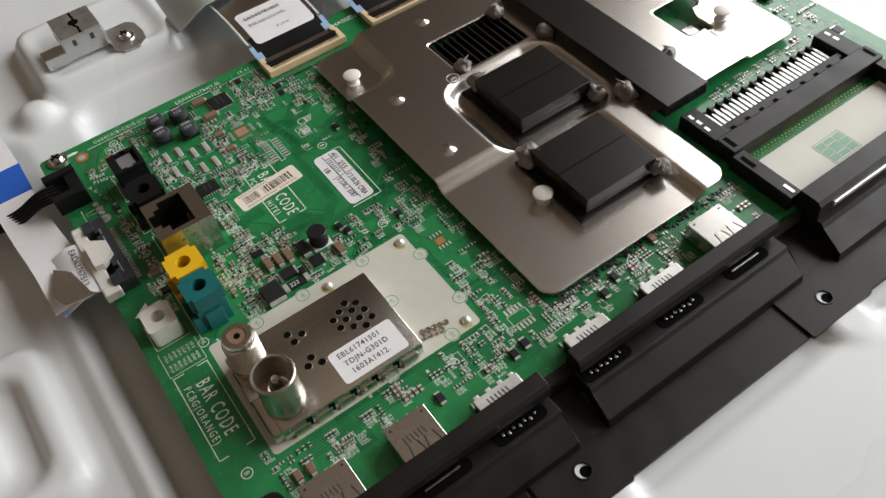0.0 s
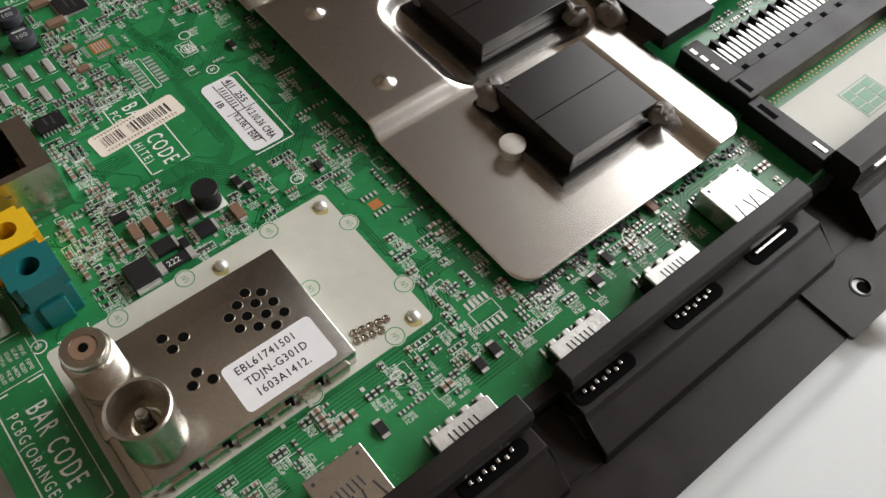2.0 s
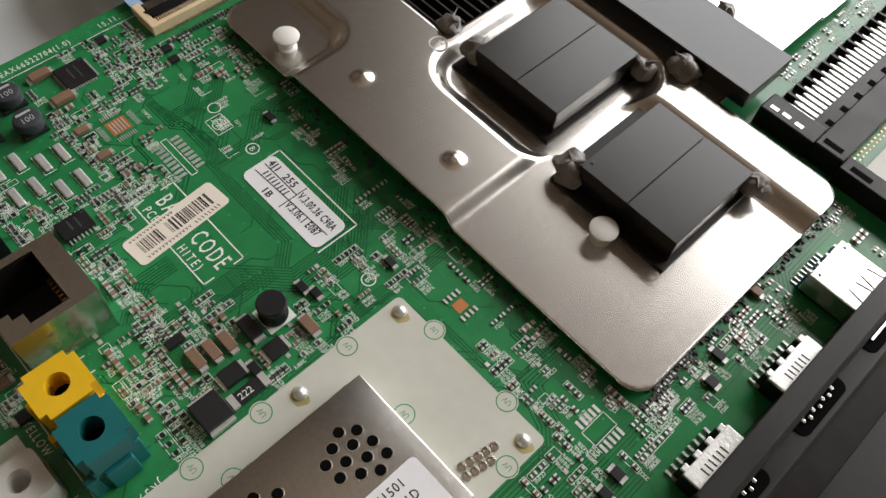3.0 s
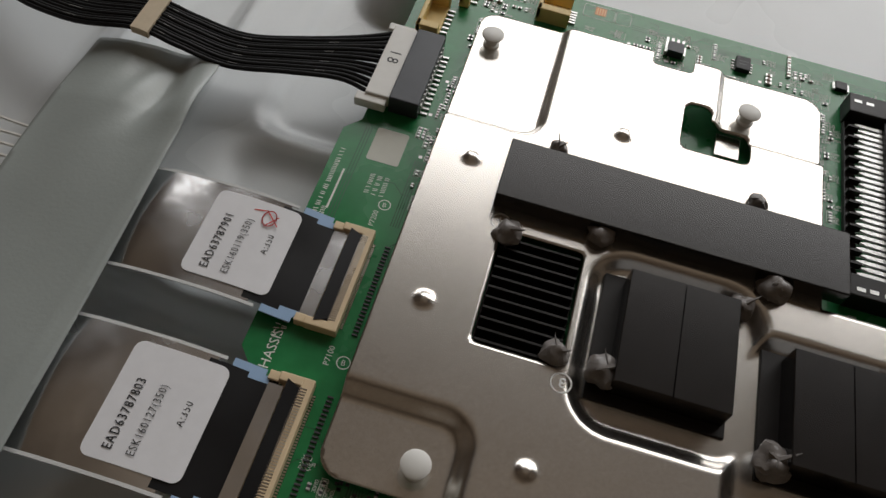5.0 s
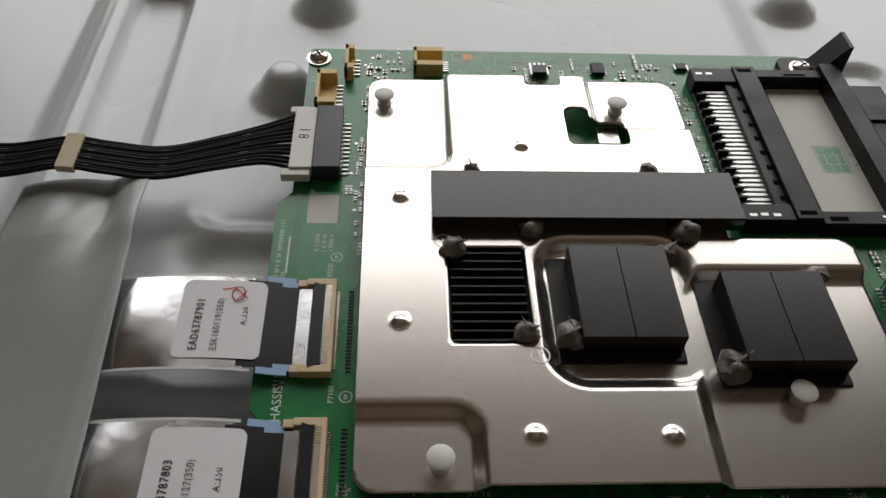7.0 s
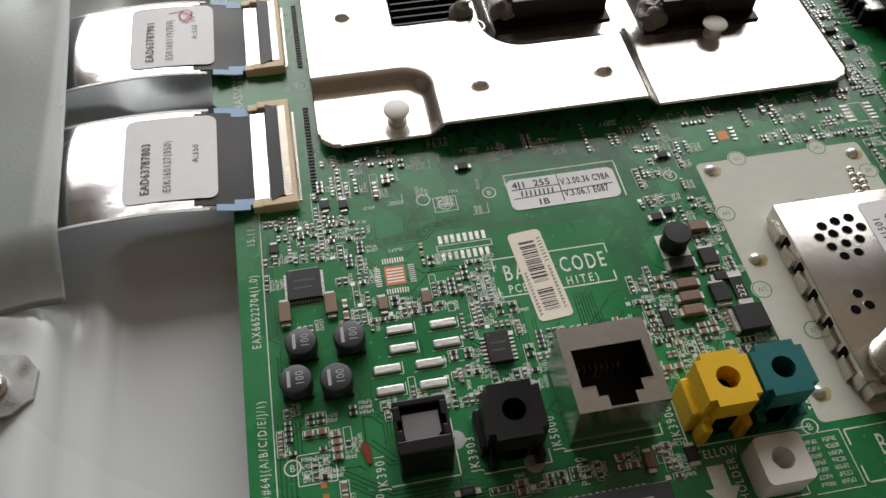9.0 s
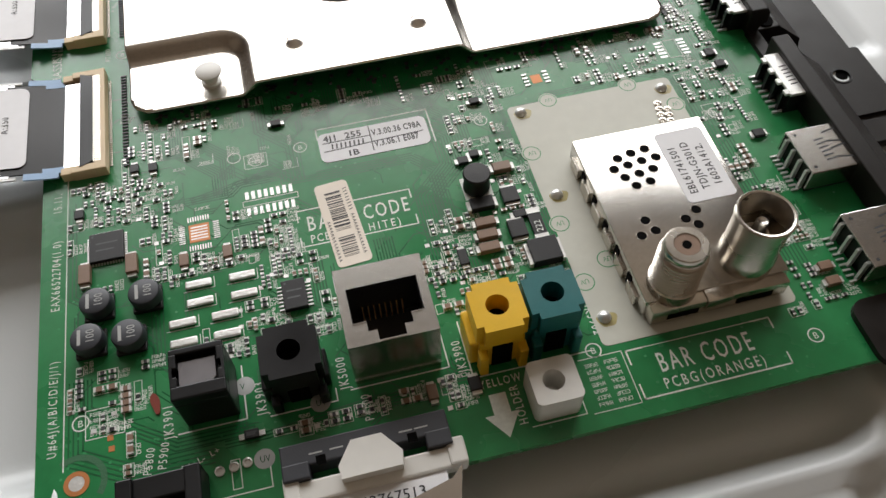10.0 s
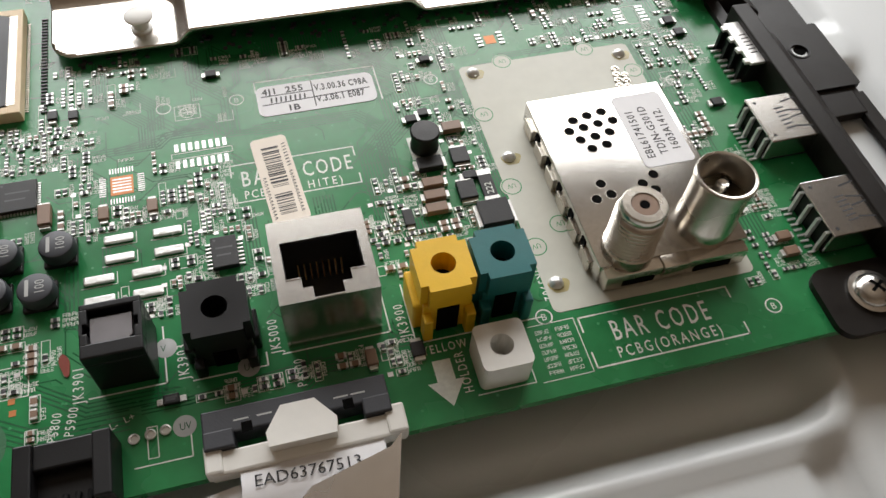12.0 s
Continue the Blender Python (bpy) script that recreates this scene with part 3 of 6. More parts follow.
bm = prism(bm_new(), [(27.6, 19.3), (32.6, 19.3), (33.4, 20.2), (33.4, 23.9), (27.4, 23.9), (27.4, 20.0)], 8.2, 9.5)
part("shutter", bm, "glow_grey", optical, "grey plastic shutter")

holder = socket("cable_holder", "white nylon cable holder block with a round hole")
bm = bm_new()
hx0, hy0, hx1, hy1, hh = 83.4, 2.8, 91.6, 10.9, 6.6
ring = rounded(hx0, hy0, hx1, hy1, 1.0, 3)
hole = [((hx0 + hx1) / 2 - 0.2 + 1.9 * math.cos(2 * math.pi * k / 20), (hy0 + hy1) / 2 + 1.9 * math.sin(2 * math.pi * k / 20)) for k in range(20)]
lo, hi = [bm.verts.new((*p, 0)) for p in ring], [bm.verts.new((*p, hh)) for p in ring]
ih, il = [bm.verts.new((*p, hh)) for p in hole], [bm.verts.new(((p[0] - 87.3) * 0.8 + 87.3, (p[1] - 6.8) * 0.8 + 6.8, 1.0)) for p in hole]
for a, b in ((lo, hi), (il, ih)):
    for k in range(len(a)):
        j = (k + 1) % len(a)
        bm.faces.new((a[k], a[j], b[j], b[k]))
bm.faces.new(il)
bmesh.ops.triangle_fill(bm, use_beauty=True, edges=[bm.edges.get((a[k], a[(k + 1) % len(a)])) for a in (hi, ih) for k in range(len(a))])
part("block", bm, "white", holder)


def hdmi(y0, y1, name="hdmi_socket", label="tinned steel video socket with side springs", x0=150.6, h=6.2):
    ob = socket(name, label)
    bm = bm_new()
    x1 = 163.5
    box(bm, x0, y0, h - 0.5, x1, y1, h, bevel=0.2)
    box(bm, x0, y0, 1.2, x1, y0 + 0.4, h - 0.4), box(bm, x0, y1 - 0.4, 1.2, x1, y1, h - 0.4)
    part("shell", bm, "steel", ob)
    shape("body", "black_shiny", ob, (x0 + 0.6, y0 + 0.5, 0, x1 - 2, y1 - 0.5, h - 0.6))
    pieces("leg", "solder", ob, [(x0 - 0.5, y - 0.3, 0, x0 + 0.4, y + 0.3, h - 0.8) for y in [y0 + 1.6 + k * (y1 - y0 - 3.2) / 3 for k in range(4)]])
    pieces("pin", "solder", ob, [(x0 - 1.9, y - 0.2, 0.05, x0 - 0.3, y + 0.2, 0.4) for y in [y0 + 1.2 + k * (y1 - y0 - 2.4) / 8 for k in range(9)]])
    bm = bm_new()
    for k, a in enumerate((0.25, 0.45, 0.62, 0.82)):
        y = y0 + a * (y1 - y0)
        strip(bm, [(x1 - 6.0, y), (x1 - 1.2, y + (0.9 if k % 2 else -0.9))], 0.38, h + 0.02)
    cyl(bm, x0 + 1.4, y0 + 1.4, h - 0.2, h + 0.03, 0.35, n=10), cyl(bm, x0 + 1.4, y1 - 1.4, h - 0.2, h + 0.03, 0.35, n=10)
    part("spring_slit", bm, "ink", ob)
    return ob


for y0, y1 in ((13.6, 26.0), (36.3, 47.8)):
    ob = hdmi(y0, y1)
    bm = bm_new()
    for k in range(6):
        strip(bm, [(155.2, y0 + 2.6 + k * 1.05), (157.0, y0 + 2.8 + k * 1.05)], 0.32, 6.23)
    part("stamped_code", bm, "resistor", ob)


def usb(y0, y1, mat="white", name="usb_socket", label="tin topped upright socket with toothed edge", tongue="black_shiny"):
    ob = socket(name, label)
    bm = bm_new()
    n = 4
    box(bm, 157.2, y0 + 0.4, 5.0, 163, y1 - 0.4, 5.7, bevel=0.2)
    for k in range(n):
        y = y0 + (k + 0.5) * (y1 - y0) / n
        box(bm, 156.3, y - 0.75, 4.9, 157.6, y + 0.75, 5.6, bevel=0.2)
    part("top_cover", bm, mat, ob)
    shape("body", tongue, ob, (157.4, y0 + 0.6, 0, 162.6, y1 - 0.6, 5.0), bevel=0.15)
    ys = [y0 + 1.2 + k * (y1 - y0 - 2.4) / 7 for k in range(8)]
    pieces("leg", "solder", ob, [(155.0, y - 0.25, 0.05, 157.3, y + 0.25, 0.5) for y in ys])
    pieces("post", "black_shiny", ob, [(156.2, y + 0.4, 0.0, 157.5, y + 1.2, 4.7) for y in ys[::2]])
    bm = bm_new()
    for k in range(6):
        strip(bm, [(158.8, y0 + 3.4 + k * 1.1), (160.2, y0 + 3.5 + k * 1.1)], 0.34, 5.73)
    part("printed_code", bm, "ink", ob)


for y0, y1 in ((57.0, 70.6), (84.6, 98.2), (109.8, 123.4)):
    usb(y0, y1, "solder")
ob = hdmi(133.8, 145.8, "usb_socket_blue", "tinned steel usb socket with a blue body", 150.4, 6.4)
shape("blue_body", "led_blue", ob, (149.9, 134.4, 0, 151.2, 145.2, 4.2), bevel=0.15, label="blue plastic base")


# flat-cable connectors on the edge
def ffc_connector(y0, y1, x0=4.6, x1=13.9):
    ob = socket("flat_cable_connector", "cream flat cable connector with a black latch")
    bm = bm_new()
    box(bm, x1 - 2.4, y0, 0, x1, y1, 2.6, bevel=0.2)
    box(bm, x0 + 2.2, y0, 0, x1 - 2.2, y0 + 1.9, 2.6, bevel=0.2), box(bm, x0 + 2.2, y1 - 1.9, 0, x1 - 2.2, y1, 2.6, bevel=0.2)
    box(bm, x0, y0 + 0.2, 0, x0 + 2.4, y0 + 2.2, 2.2, bevel=0.2), box(bm, x0, y1 - 2.2, 0, x0 + 2.4, y1 - 0.2, 2.2, bevel=0.2)
    box(bm, x0 + 3, y0 + 1.8, 0, x1 - 2.3, y1 - 1.8, 0.9)
    part("housing", bm, "cream", ob)
    bm = bm_new()
    prism(bm, [(x0 + 4.0, y0 + 1.2), (x1 - 2.6, y0 + 2.4), (x1 - 2.6, y1 - 2.4), (x0 + 4.0, y1 - 1.2)], 1.5, 2.75)
    part("latch", bm, "black_shiny", ob, "dark plastic latch bar")
    bm = bm_new()
    n = 44
    for k in range(n):
        y = y0 + 2.4 + k * (y1 - y0 - 4.8) / (n - 1)
        box(bm, x1 - 2.6, y - 0.14, 1.6, x1 - 1.0, y + 0.14, 2.66)
        box(bm, x1 + 0.1, y - 0.16, 0.02, x1 + 0.7, y + 0.16, 0.25)
    tagged(part("contact_comb", bm, "nickel", ob), kind="stuff")


ffc_connector(77.6, 108.2)
ffc_connector(119.4, 146.0)

# wire plug connector and the amber sockets near the far corner
plug_a = socket("wire_connector", "dark slate wire connector with silver pins")
bm = bm_new()
box(bm, 5.0, 182.6, 0, 12.6, 208.8, 5.2, bevel=0.35)
part("housing", bm, "slate", plug_a)
pieces("pin", "solder", plug_a, [q for y in [185 + k * 1.75 for k in range(13)] for q in ((12.2, y - 0.3, 0.05, 14.6, y + 0.3, 0.5), (12.3, y - 0.3, 0.4, 12.9, y + 0.3, 3.4))])


def amber_socket(x0, y0, x1, y1, h, n):
    ob = socket("amber_socket", "amber nylon pin socket")
    bm = bm_new()
    box(bm, x0, y0, 0, x1, y1, 1.2, bevel=0.15)
    if y1 - y0 > x1 - x0:
        box(bm, x0, y0, 1, x0 + 1.2, y1, h, bevel=0.2), box(bm, x0, y0, 1, x1, y0 + 2.4, h, bevel=0.2), box(bm, x0, y1 - 2.4, 1, x1, y1, h, bevel=0.2)
    else:
        box(bm, x0, y1 - 1.2, 1, x1, y1, h, bevel=0.2), box(bm, x0, y0, 1, x0 + 1.6, y1, h, bevel=0.2), box(bm, x1 - 1.6, y0, 1, x1, y1, h, bevel=0.2), box(bm, x0 + 2.4, y0, 0, x1 - 2.4, y0 + 1, h - 1)
    part("housing", bm, "amber", ob)
    for k in range(n):
        if y1 - y0 > x1 - x0:
            y = y0 + 2.6 + k * (y1 - y0 - 5.2) / max(n - 1, 1)
            pieces("pin", "solder", ob, [(x1 - 1.2, y - 0.3, 0.05, x1 + 1.9, y + 0.3, 0.55)])
        else:
            x = x0 + 2 + k * (x1 - x0 - 4) / max(n - 1, 1)
            pieces("pin", "solder", ob, [(x - 0.25, y0 - 1.5, 0.05, x + 0.25, y0 + 0.8, 0.5)])


amber_socket(3.6, 210.6, 9.6, 226.6, 5.0, 7)
amber_socket(11.6, 227.4, 14.4, 239.8, 5.0, 5)
amber_socket(33.0, 230.0, 42.2, 239.6, 4.6, 5)

# card slot
slot = socket("card_slot", "black plastic card slot with a row of pins")
pieces("end_block", "black", slot, [(119.0, 163.6, 0, 132.9, 169.6, 5.4), (119.6, 222.4, 0, 132.9, 229.4, 5.4)], bevel=0.3)
shape("header_bar", "black", slot, (133.0, 163.6, 0.4, 140.0, 229.8, 6.0), bevel=0.35, label="black header bar of the slot")
shape("pin_tray", "black", slot, (119.8, 169.7, 0, 122.6, 222.3, 1.6), (129.2, 169.7, 0, 132.9, 222.3, 4.6), bevel=0.2)
# recesses are thin black slabs on the tray, their shade put into colour
pieces("header_recess", "hollow_shade", slot, [(131.2, 171.5 + k * 6.1, 4.5, 133.0, 173.3 + k * 6.1, 4.68) for k in range(9)])
pieces("end_clip", "solder", slot, [(x, y, 5.3, x + 2, y + 1.0, 5.5) for x, y in ((120.6, 165.0), (123.6, 165.2), (127, 165.0), (120.8, 226.0), (124, 226))])
for k in range(27):
    y = 171.6 + k * 1.86
    long = k % 2
    bm = prism(bm_new(), [(129.5, y - 0.52), (129.5, y + 0.52), (123.4 + long, y + 0.5), (121.9 + long, y + 0.12), (121.9 + long, y - 0.12), (123.4 + long, y - 0.5)], 2.6, 3.2)
    part("pin", bm, "solder", slot)
pieces("pin_rib", "black", slot, [(120.2, y - 0.3, 1.5, 123.2, y + 0.3, 3.4) for y in [170.7 + k * 3.72 for k in range(14)]])
# notches likewise laid on as black slabs in place of shaded cuts
pieces("header_notch", "hollow_shade", slot, [(134.0, y, 5.9, 138.6, y + 1.6, 6.03) for y in (165.0, 226.8)])
pieces("rail_notch", "hollow_shade", slot, [(142.0, 163.6, 5.1, 147.0, 165.2, 5.23), (149.0, 226.2, 5.1, 156.0, 227.2, 5.23)])
pieces("rail_clip", "solder", slot, [(156.5, 164.6, 5.15, 160.0, 165.6, 5.4)])
bm = bm_new()
for k in range(34):
    y = 171.4 + k * 1.49
    box(bm, 140.5, y - 0.2, 0.02, 140.95, y + 0.2, 0.14), box(bm, 141.6, y + 0.5, 0.02, 141.9, y + 0.8, 0.1)
tagged(part("gold_pad_row", bm, "gold", slot), kind="stuff")
shape("side_rail", "black", slot, (140.1, 162.6, 0, 161.0, 167.2, 5.2), (140.1, 167.1, 0, 161, 167.9, 2.6), bevel=0.2)
shape("side_rail", "black", slot, (140.1, 225.6, 0, 161.0, 229.4, 5.2), (140.1, 224.9, 0, 161, 225.7, 2.6), bevel=0.2)
bm = bm_new()
box(bm, 143.8, 168.0, 0.3, 168.0, 224.8, 1.1, bevel=0.1)
part("card", bm, "card", slot, "pale plastic card with a printed chip and arrow")
bm = bm_new()
for a, b in ((0, 0), (0, 1), (0, 2), (2, 0), (2, 1), (2, 2)):
    x, y = 150.4 + b * 2.55, 187.0 + a * 3.6
    box(bm, x, y, 1.1, x + 2.3, y + 2.9 if a else y + 2.9, 1.16)
box(bm, 150.4, 190.3, 1.1, 152.0, 193.8, 1.16), box(bm, 152.4, 190.3, 1.1, 155.6, 193.8, 1.16), box(bm, 156.0, 190.3, 1.1, 157.7, 193.8, 1.16)
strip(bm, [(149.8, 186.4), (158.4, 186.4), (158.4, 197.6), (149.8, 197.6), (149.8, 186.4)], 0.25, 1.15)
strip(bm, [(160.2, 189.6), (163.0, 192.0), (160.2, 194.4)], 0.6, 1.15), strip(bm, [(163, 192), (167.5, 192)], 0.7, 1.15)
part("card_print", bm, "card_print", slot)

# ---- the pressed shield with its heat sinks ----
shield = root("heat_shield", "tin-plated steel shield plate with black heat sinks", "heat shield")


def shield_outline(X, Y):
    d = np.minimum(rrect(X, Y, 19.5, 91.2, 144.3, 157.0, 5.0), rrect(X, Y, 19.5, 140.0, 112.6, 224.0, 4.5))
    for cut in (rrect(X, Y, 40.6, 124.8, 59.6, 153.8, 1.6), rrect(X, Y, 76.6, 192.6, 94.4, 204.4, 2.6), rrect(X, Y, 76.6, 196.0, 84.0, 208.8, 3.0), rrect(X, Y, 66.6, 219.4, 77.6, 232.0, 1.6)):
        d = np.maximum(d, -cut)
    return d


def shield_height(X, Y):
    z = np.full(X.shape, 5.6)
    z -= 3.0 * smooth_step(rrect(X, Y, -10, 70, 45.6, 108.4, 6), 4.2)
    z -= 2.2 * smooth_step(rrect(X, Y, -10, 183.6, 42.6, 260, 5), 3.4)
    z -= 2.0 * smooth_step(rrect(X, Y, 85.6, 200.6, 160, 260, 4), 3.2)
    pocket = np.minimum(rrect(X, Y, 63.2, 115.2, 99.6, 155.2, 8), rrect(X, Y, 95.6, 40, 200, 145.6, 9))
    z -= 2.9 * smooth_step(pocket - 0.4, 4.2)
    for x, y in ((57.2, 102.0), (85.9, 101.5), (29.1, 131.0), (29.1, 171.2), (62.7, 191.5)):
        z += 1.0 * smooth_step(np.hypot(X - x, Y - y) - 1.5, 1.7)
    return z


plate = field("shield_plate", "shield", shield, 18, 89, 146, 226, 0.64, shield_height, shield_outline)
thicken(plate, 0.8)
# embossed circled digits beside the openings
for x, y in ((39.8, 155.6), (60.3, 121.6)):
    part("embossed_ring", lathe(bm_new(), x, y, [(1.9, 5.4), (1.95, 5.7), (2.25, 5.7), (2.3, 5.4)], 24, True), "solder", shield, smooth=True)
text("4", 40.6, 156.6, 3.0, "solder", shield, 5.68, 180, thick=0.06)
text("3", 61.2, 122.7, 3.0, "solder", shield, 5.68, 180, thick=0.06)


def block_sink(x0, y0, x1, y1, z0, z1):
    cx, g = (x0 + x1) / 2, 0.14
    prof = [(x0, z0), (x1, z0), (x1, z1 - 0.15), (x1 - 0.15, z1), (cx + g, z1), (cx + g, z1 - 0.9), (cx - g, z1 - 0.9), (cx - g, z1), (x0 + 0.15, z1), (x0, z1 - 0.15)]
    bm = extrude_y(bm_new(), prof, y0, y1)
    ob = part("heat_sink", bm, "anodised", shield, "black anodised aluminium block heat sink")
    shape("side_groove", "hollow_shade", ob, (x1 - 0.05, y0 + 0.2, z0 + 3.4, x1 + 0.02, y1 - 0.2, z0 + 3.6))
    shape("base", "black", ob, (x0 - 4.4, y0 - 2.4, 2.72, x1 + 1.0, y1 + 1.6, 3.3), bevel=0.2, label="wider black base of the heat sink")
    return ob


block_sink(69.6, 123.6, 93.4, 150.4, 2.6, 9.8)
block_sink(105.2, 117.2, 129.6, 142.6, 2.6, 9.8)
bm = bm_new()
box(bm, 37.0, 159.6, 5.4, 116.8, 176.8, 9.9, bevel=0.25)
part("heat_sink", bm, "anodised", shield, "long black anodised heat sink bar")
finned = shape("heat_sink", "anodised", shield, (40.8, 125.0, 0.6, 59.4, 153.6, 2.2), label="finned black heat sink in a cut-out")
pieces("fin", "black", finned, [(41.2, 125.75 + k * 2.6, 2.2, 59.0, 126.25 + k * 2.6, 5.2) for k in range(11)])


def push_pin(x, y, z):
    bm = lathe(bm_new(), x, y, [(2.2, z), (2.2, z + 0.4), (1.6, z + 0.6), (1.6, z + 2.5), (2.2, z + 2.7), (2.9, z + 3.0), (2.95, z + 3.4), (2.5, z + 3.7), (0.2, z + 3.75)], 28)
    return part("push_pin", bm, "white", shield, "white nylon push pin", smooth=True)


for x, y, z in ((37.4, 97.0, 2.6), (24.2, 212.4, 3.4), (92.8, 209.6, 3.6), (117.2, 111.9, 2.6)):
    push_pin(x, y, z)
rnd = random.Random(4)


def glue_blob(x, y, z, r=2.4):
    r *= 1.45
    bm = bm_new()
    bmesh.ops.create_icosphere(bm, subdivisions=3, radius=1)
    off = Vector((x * 3.1, y * 1.7, 0))
    for v in bm.verts:
        n = noise.noise(v.co * 1.3 + off) * 0.45 + noise.noise(v.co * 3.5 + off) * 0.16
        v.co = Vector((v.co.x * r, v.co.y * r, v.co.z * r * 0.85)) * (1 + n) + Vector((x, y, z + r * 0.35))
    for k in range(rnd.choice((1, 2, 2, 3))):
        a, ln = rnd.uniform(0, 6.28), rnd.uniform(2.0, 4.2)
        p0 = Vector((x, y, z + r * 0.9))
        way = Vector((math.cos(a), math.sin(a), rnd.uniform(0.2, 0.9)))
        pts = [p0, p0 + way * ln * 0.5, p0 + way * ln * 0.8 + Vector((0, 0, -0.3)), p0 + way * ln]
        rs = (0.9, 0.5, 0.28, 0.06)
        rings = [[bm.verts.new(p + Vector((0.0, math.cos(2 * math.pi * j / 6) * q, math.sin(2 * math.pi * j / 6) * q))) for j in range(6)] for p, q in zip(pts, rs)]
        for aa, bb in zip(rings, rings[1:]):
            for j in range(6):
                bm.faces.new((aa[j], aa[(j + 1) % 6], bb[(j + 1) % 6], bb[j]))
    return part("glue_blob", bm, "putty", shield, "torn lump of grey silicone glue", smooth=True)


for x, y, z, r in ((48.2, 180.2, 5.6, 1.5), (96.5, 181.2, 5.6, 1.6), (62.0, 159.0, 5.6, 2.1), (101.4, 158.2, 5.4, 2.5), (95.0, 151.6, 4.6, 1.9), (42.0, 152.4, 5.4, 2.2), (58.0, 127.4, 4.6, 2.0), (68.4, 126.6, 4.8, 2.5), (103.2, 118.0, 4.6, 2.5), (130.6, 143.6, 5.4, 2.0)):
    glue_blob(x, y, z, r)

# ---- black plastic socket panel along the edge ----
panel = root("socket_panel", "black moulded plastic socket panel screwed beside the board", "socket panel")


def panel_piece(y0, y1, top=7.0):
    bm = bm_new()
    extrude_y(bm, [(160.6, 0.4), (160.6, top), (164.6, top), (165.6, 5.6), (165.8, 2.6), (163.8, 2.2), (163.8, 0.4)], y0, y1)
    extrude_y(bm, [(163.6, -7.5), (163.6, 0.6), (169.6, 0.9), (170.6, -0.3), (176.8, -4.6), (177.6, -8.4), (176.0, -8.6), (168.0, -3.0)], y0, y1)
    bmesh.ops.bevel(bm, geom=list(bm.edges), offset=0.28, segments=2, affect="EDGES", profile=0.5)
    return part("port_wall", bm, "black", panel)


panel_piece(-6, 74), panel_piece(83, 152.5)
bm = bm_new()
extrude_y(bm, [(160.6, -6.0), (160.6, 1.2), (163.5, 1.2), (163.5, -6.0)], 74, 83)
part("notch_wall", bm, "black", panel)
for y0, y1 in ((74.0, 83.0), (152.5, 165.8)):
    part("notch_floor", extrude_y(bm_new(), [(163.6, -9.0), (163.6, -5.0), (176.8, -7.6), (177.6, -9.0)], y0, y1), "black", panel)
bm = bm_new()
extrude_y(bm, [(161.2, 0.2), (161.2, 6.6), (167.0, 6.6), (168.2, 5.4), (168.6, 0.4)], 165.8, 231)
extrude_y(bm, [(164.0, -8.0), (164.0, 0.2), (170.2, 0.6), (171.2, -0.6), (178.0, -4.8), (178.8, -8.6)], 165.8, 231)
part("port_wall", bm, "black", panel)
# flange with its raised feet
bm = bm_new()
box(bm, 176.5, 56, -9.6, 189.6, 231, -7.7, bevel=0.3), box(bm, 187.0, -6, -9.6, 190.6, 56.5, -7.7, bevel=0.3), box(bm, 170.5, -6, -9.6, 188, 2, -7.75, bevel=0.3), box(bm, 170.5, 50, -9.6, 188, 57, -7.5, bevel=0.3)
part("flange", bm, "black", panel)


def pierced_foot(y0, y1, hole):
    """A raised foot of the flange with its screw hole, a plate-coloured disc closing the bottom."""
    bm = bm_new()
    ring = rounded(176.2, y0, 190.6, y1, 0.8, 3)
    circle = [(hole[0] + 1.95 * math.cos(2 * math.pi * k / 24), hole[1] + 1.95 * math.sin(2 * math.pi * k / 24)) for k in range(24)]
    lo, hi = [bm.verts.new((*p, -8.2)) for p in ring], [bm.verts.new((*p, -6.9)) for p in ring]
    ih, il = [bm.verts.new((*p, -6.9)) for p in circle], [bm.verts.new((*p, -8.2)) for p in circle]
    for a, b in ((lo, hi), (il, ih)):
        for k in range(len(a)):
            j = (k + 1) % len(a)
            bm.faces.new((a[k], a[j], b[j], b[k]))
    bmesh.ops.triangle_fill(bm, use_beauty=True, edges=[bm.edges.get((a[k], a[(k + 1) % len(a)])) for a in (hi, ih) for k in range(len(a))])
    foot = part("flange_foot", bm, "black", panel)
    part("hole_rim", lathe(bm_new(), *hole, [(1.95, -6.95), (2.05, -6.72), (2.45, -6.72), (2.6, -6.95)], 24, True), "black_shiny", foot, smooth=True)
    part("hole_floor", cyl(bm_new(), *hole, -7.75, -7.3, 1.94, n=24), "chassis", foot)
    # off-centre black disc paints the bore's shade and leaves a bright crescent
    part("screw_bore_shade", cyl(bm_new(), hole[0] + 0.5, hole[1] + 0.5, -7.4, -7.27, 1.5, n=20), "hollow_shade", foot)


pierced_foot(58, 79, (181.8, 70.6)), pierced_foot(141, 164, (184.0, 152.8))
pieces("flange_foot", "black", panel, [(176.2, 220, -8.2, 190.6, 238, -6.9)], bevel=0.3)
# port openings painted as black slabs for their shade, with silver contacts on top
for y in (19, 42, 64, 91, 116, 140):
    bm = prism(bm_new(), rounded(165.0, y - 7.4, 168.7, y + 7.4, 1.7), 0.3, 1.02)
    part("port_opening_shade", bm, "hollow_shade", panel)
    if y in (64, 91, 116):
        pieces("port_contact", "steel", panel, [(165.9 + 0.5 * (k % 2), y - 5.4 + k * 1.55, 0.9, 166.9 + 0.5 * (k % 2), y - 4.6 + k * 1.55, 1.5) for k in range(7)], bevel=0.22)
    else:
        pieces("port_contact", "steel", panel, [(166.2, y - 5.2, 1.0, 166.8, y + 4.6, 1.5)], bevel=0.1)
bm = bm_new()
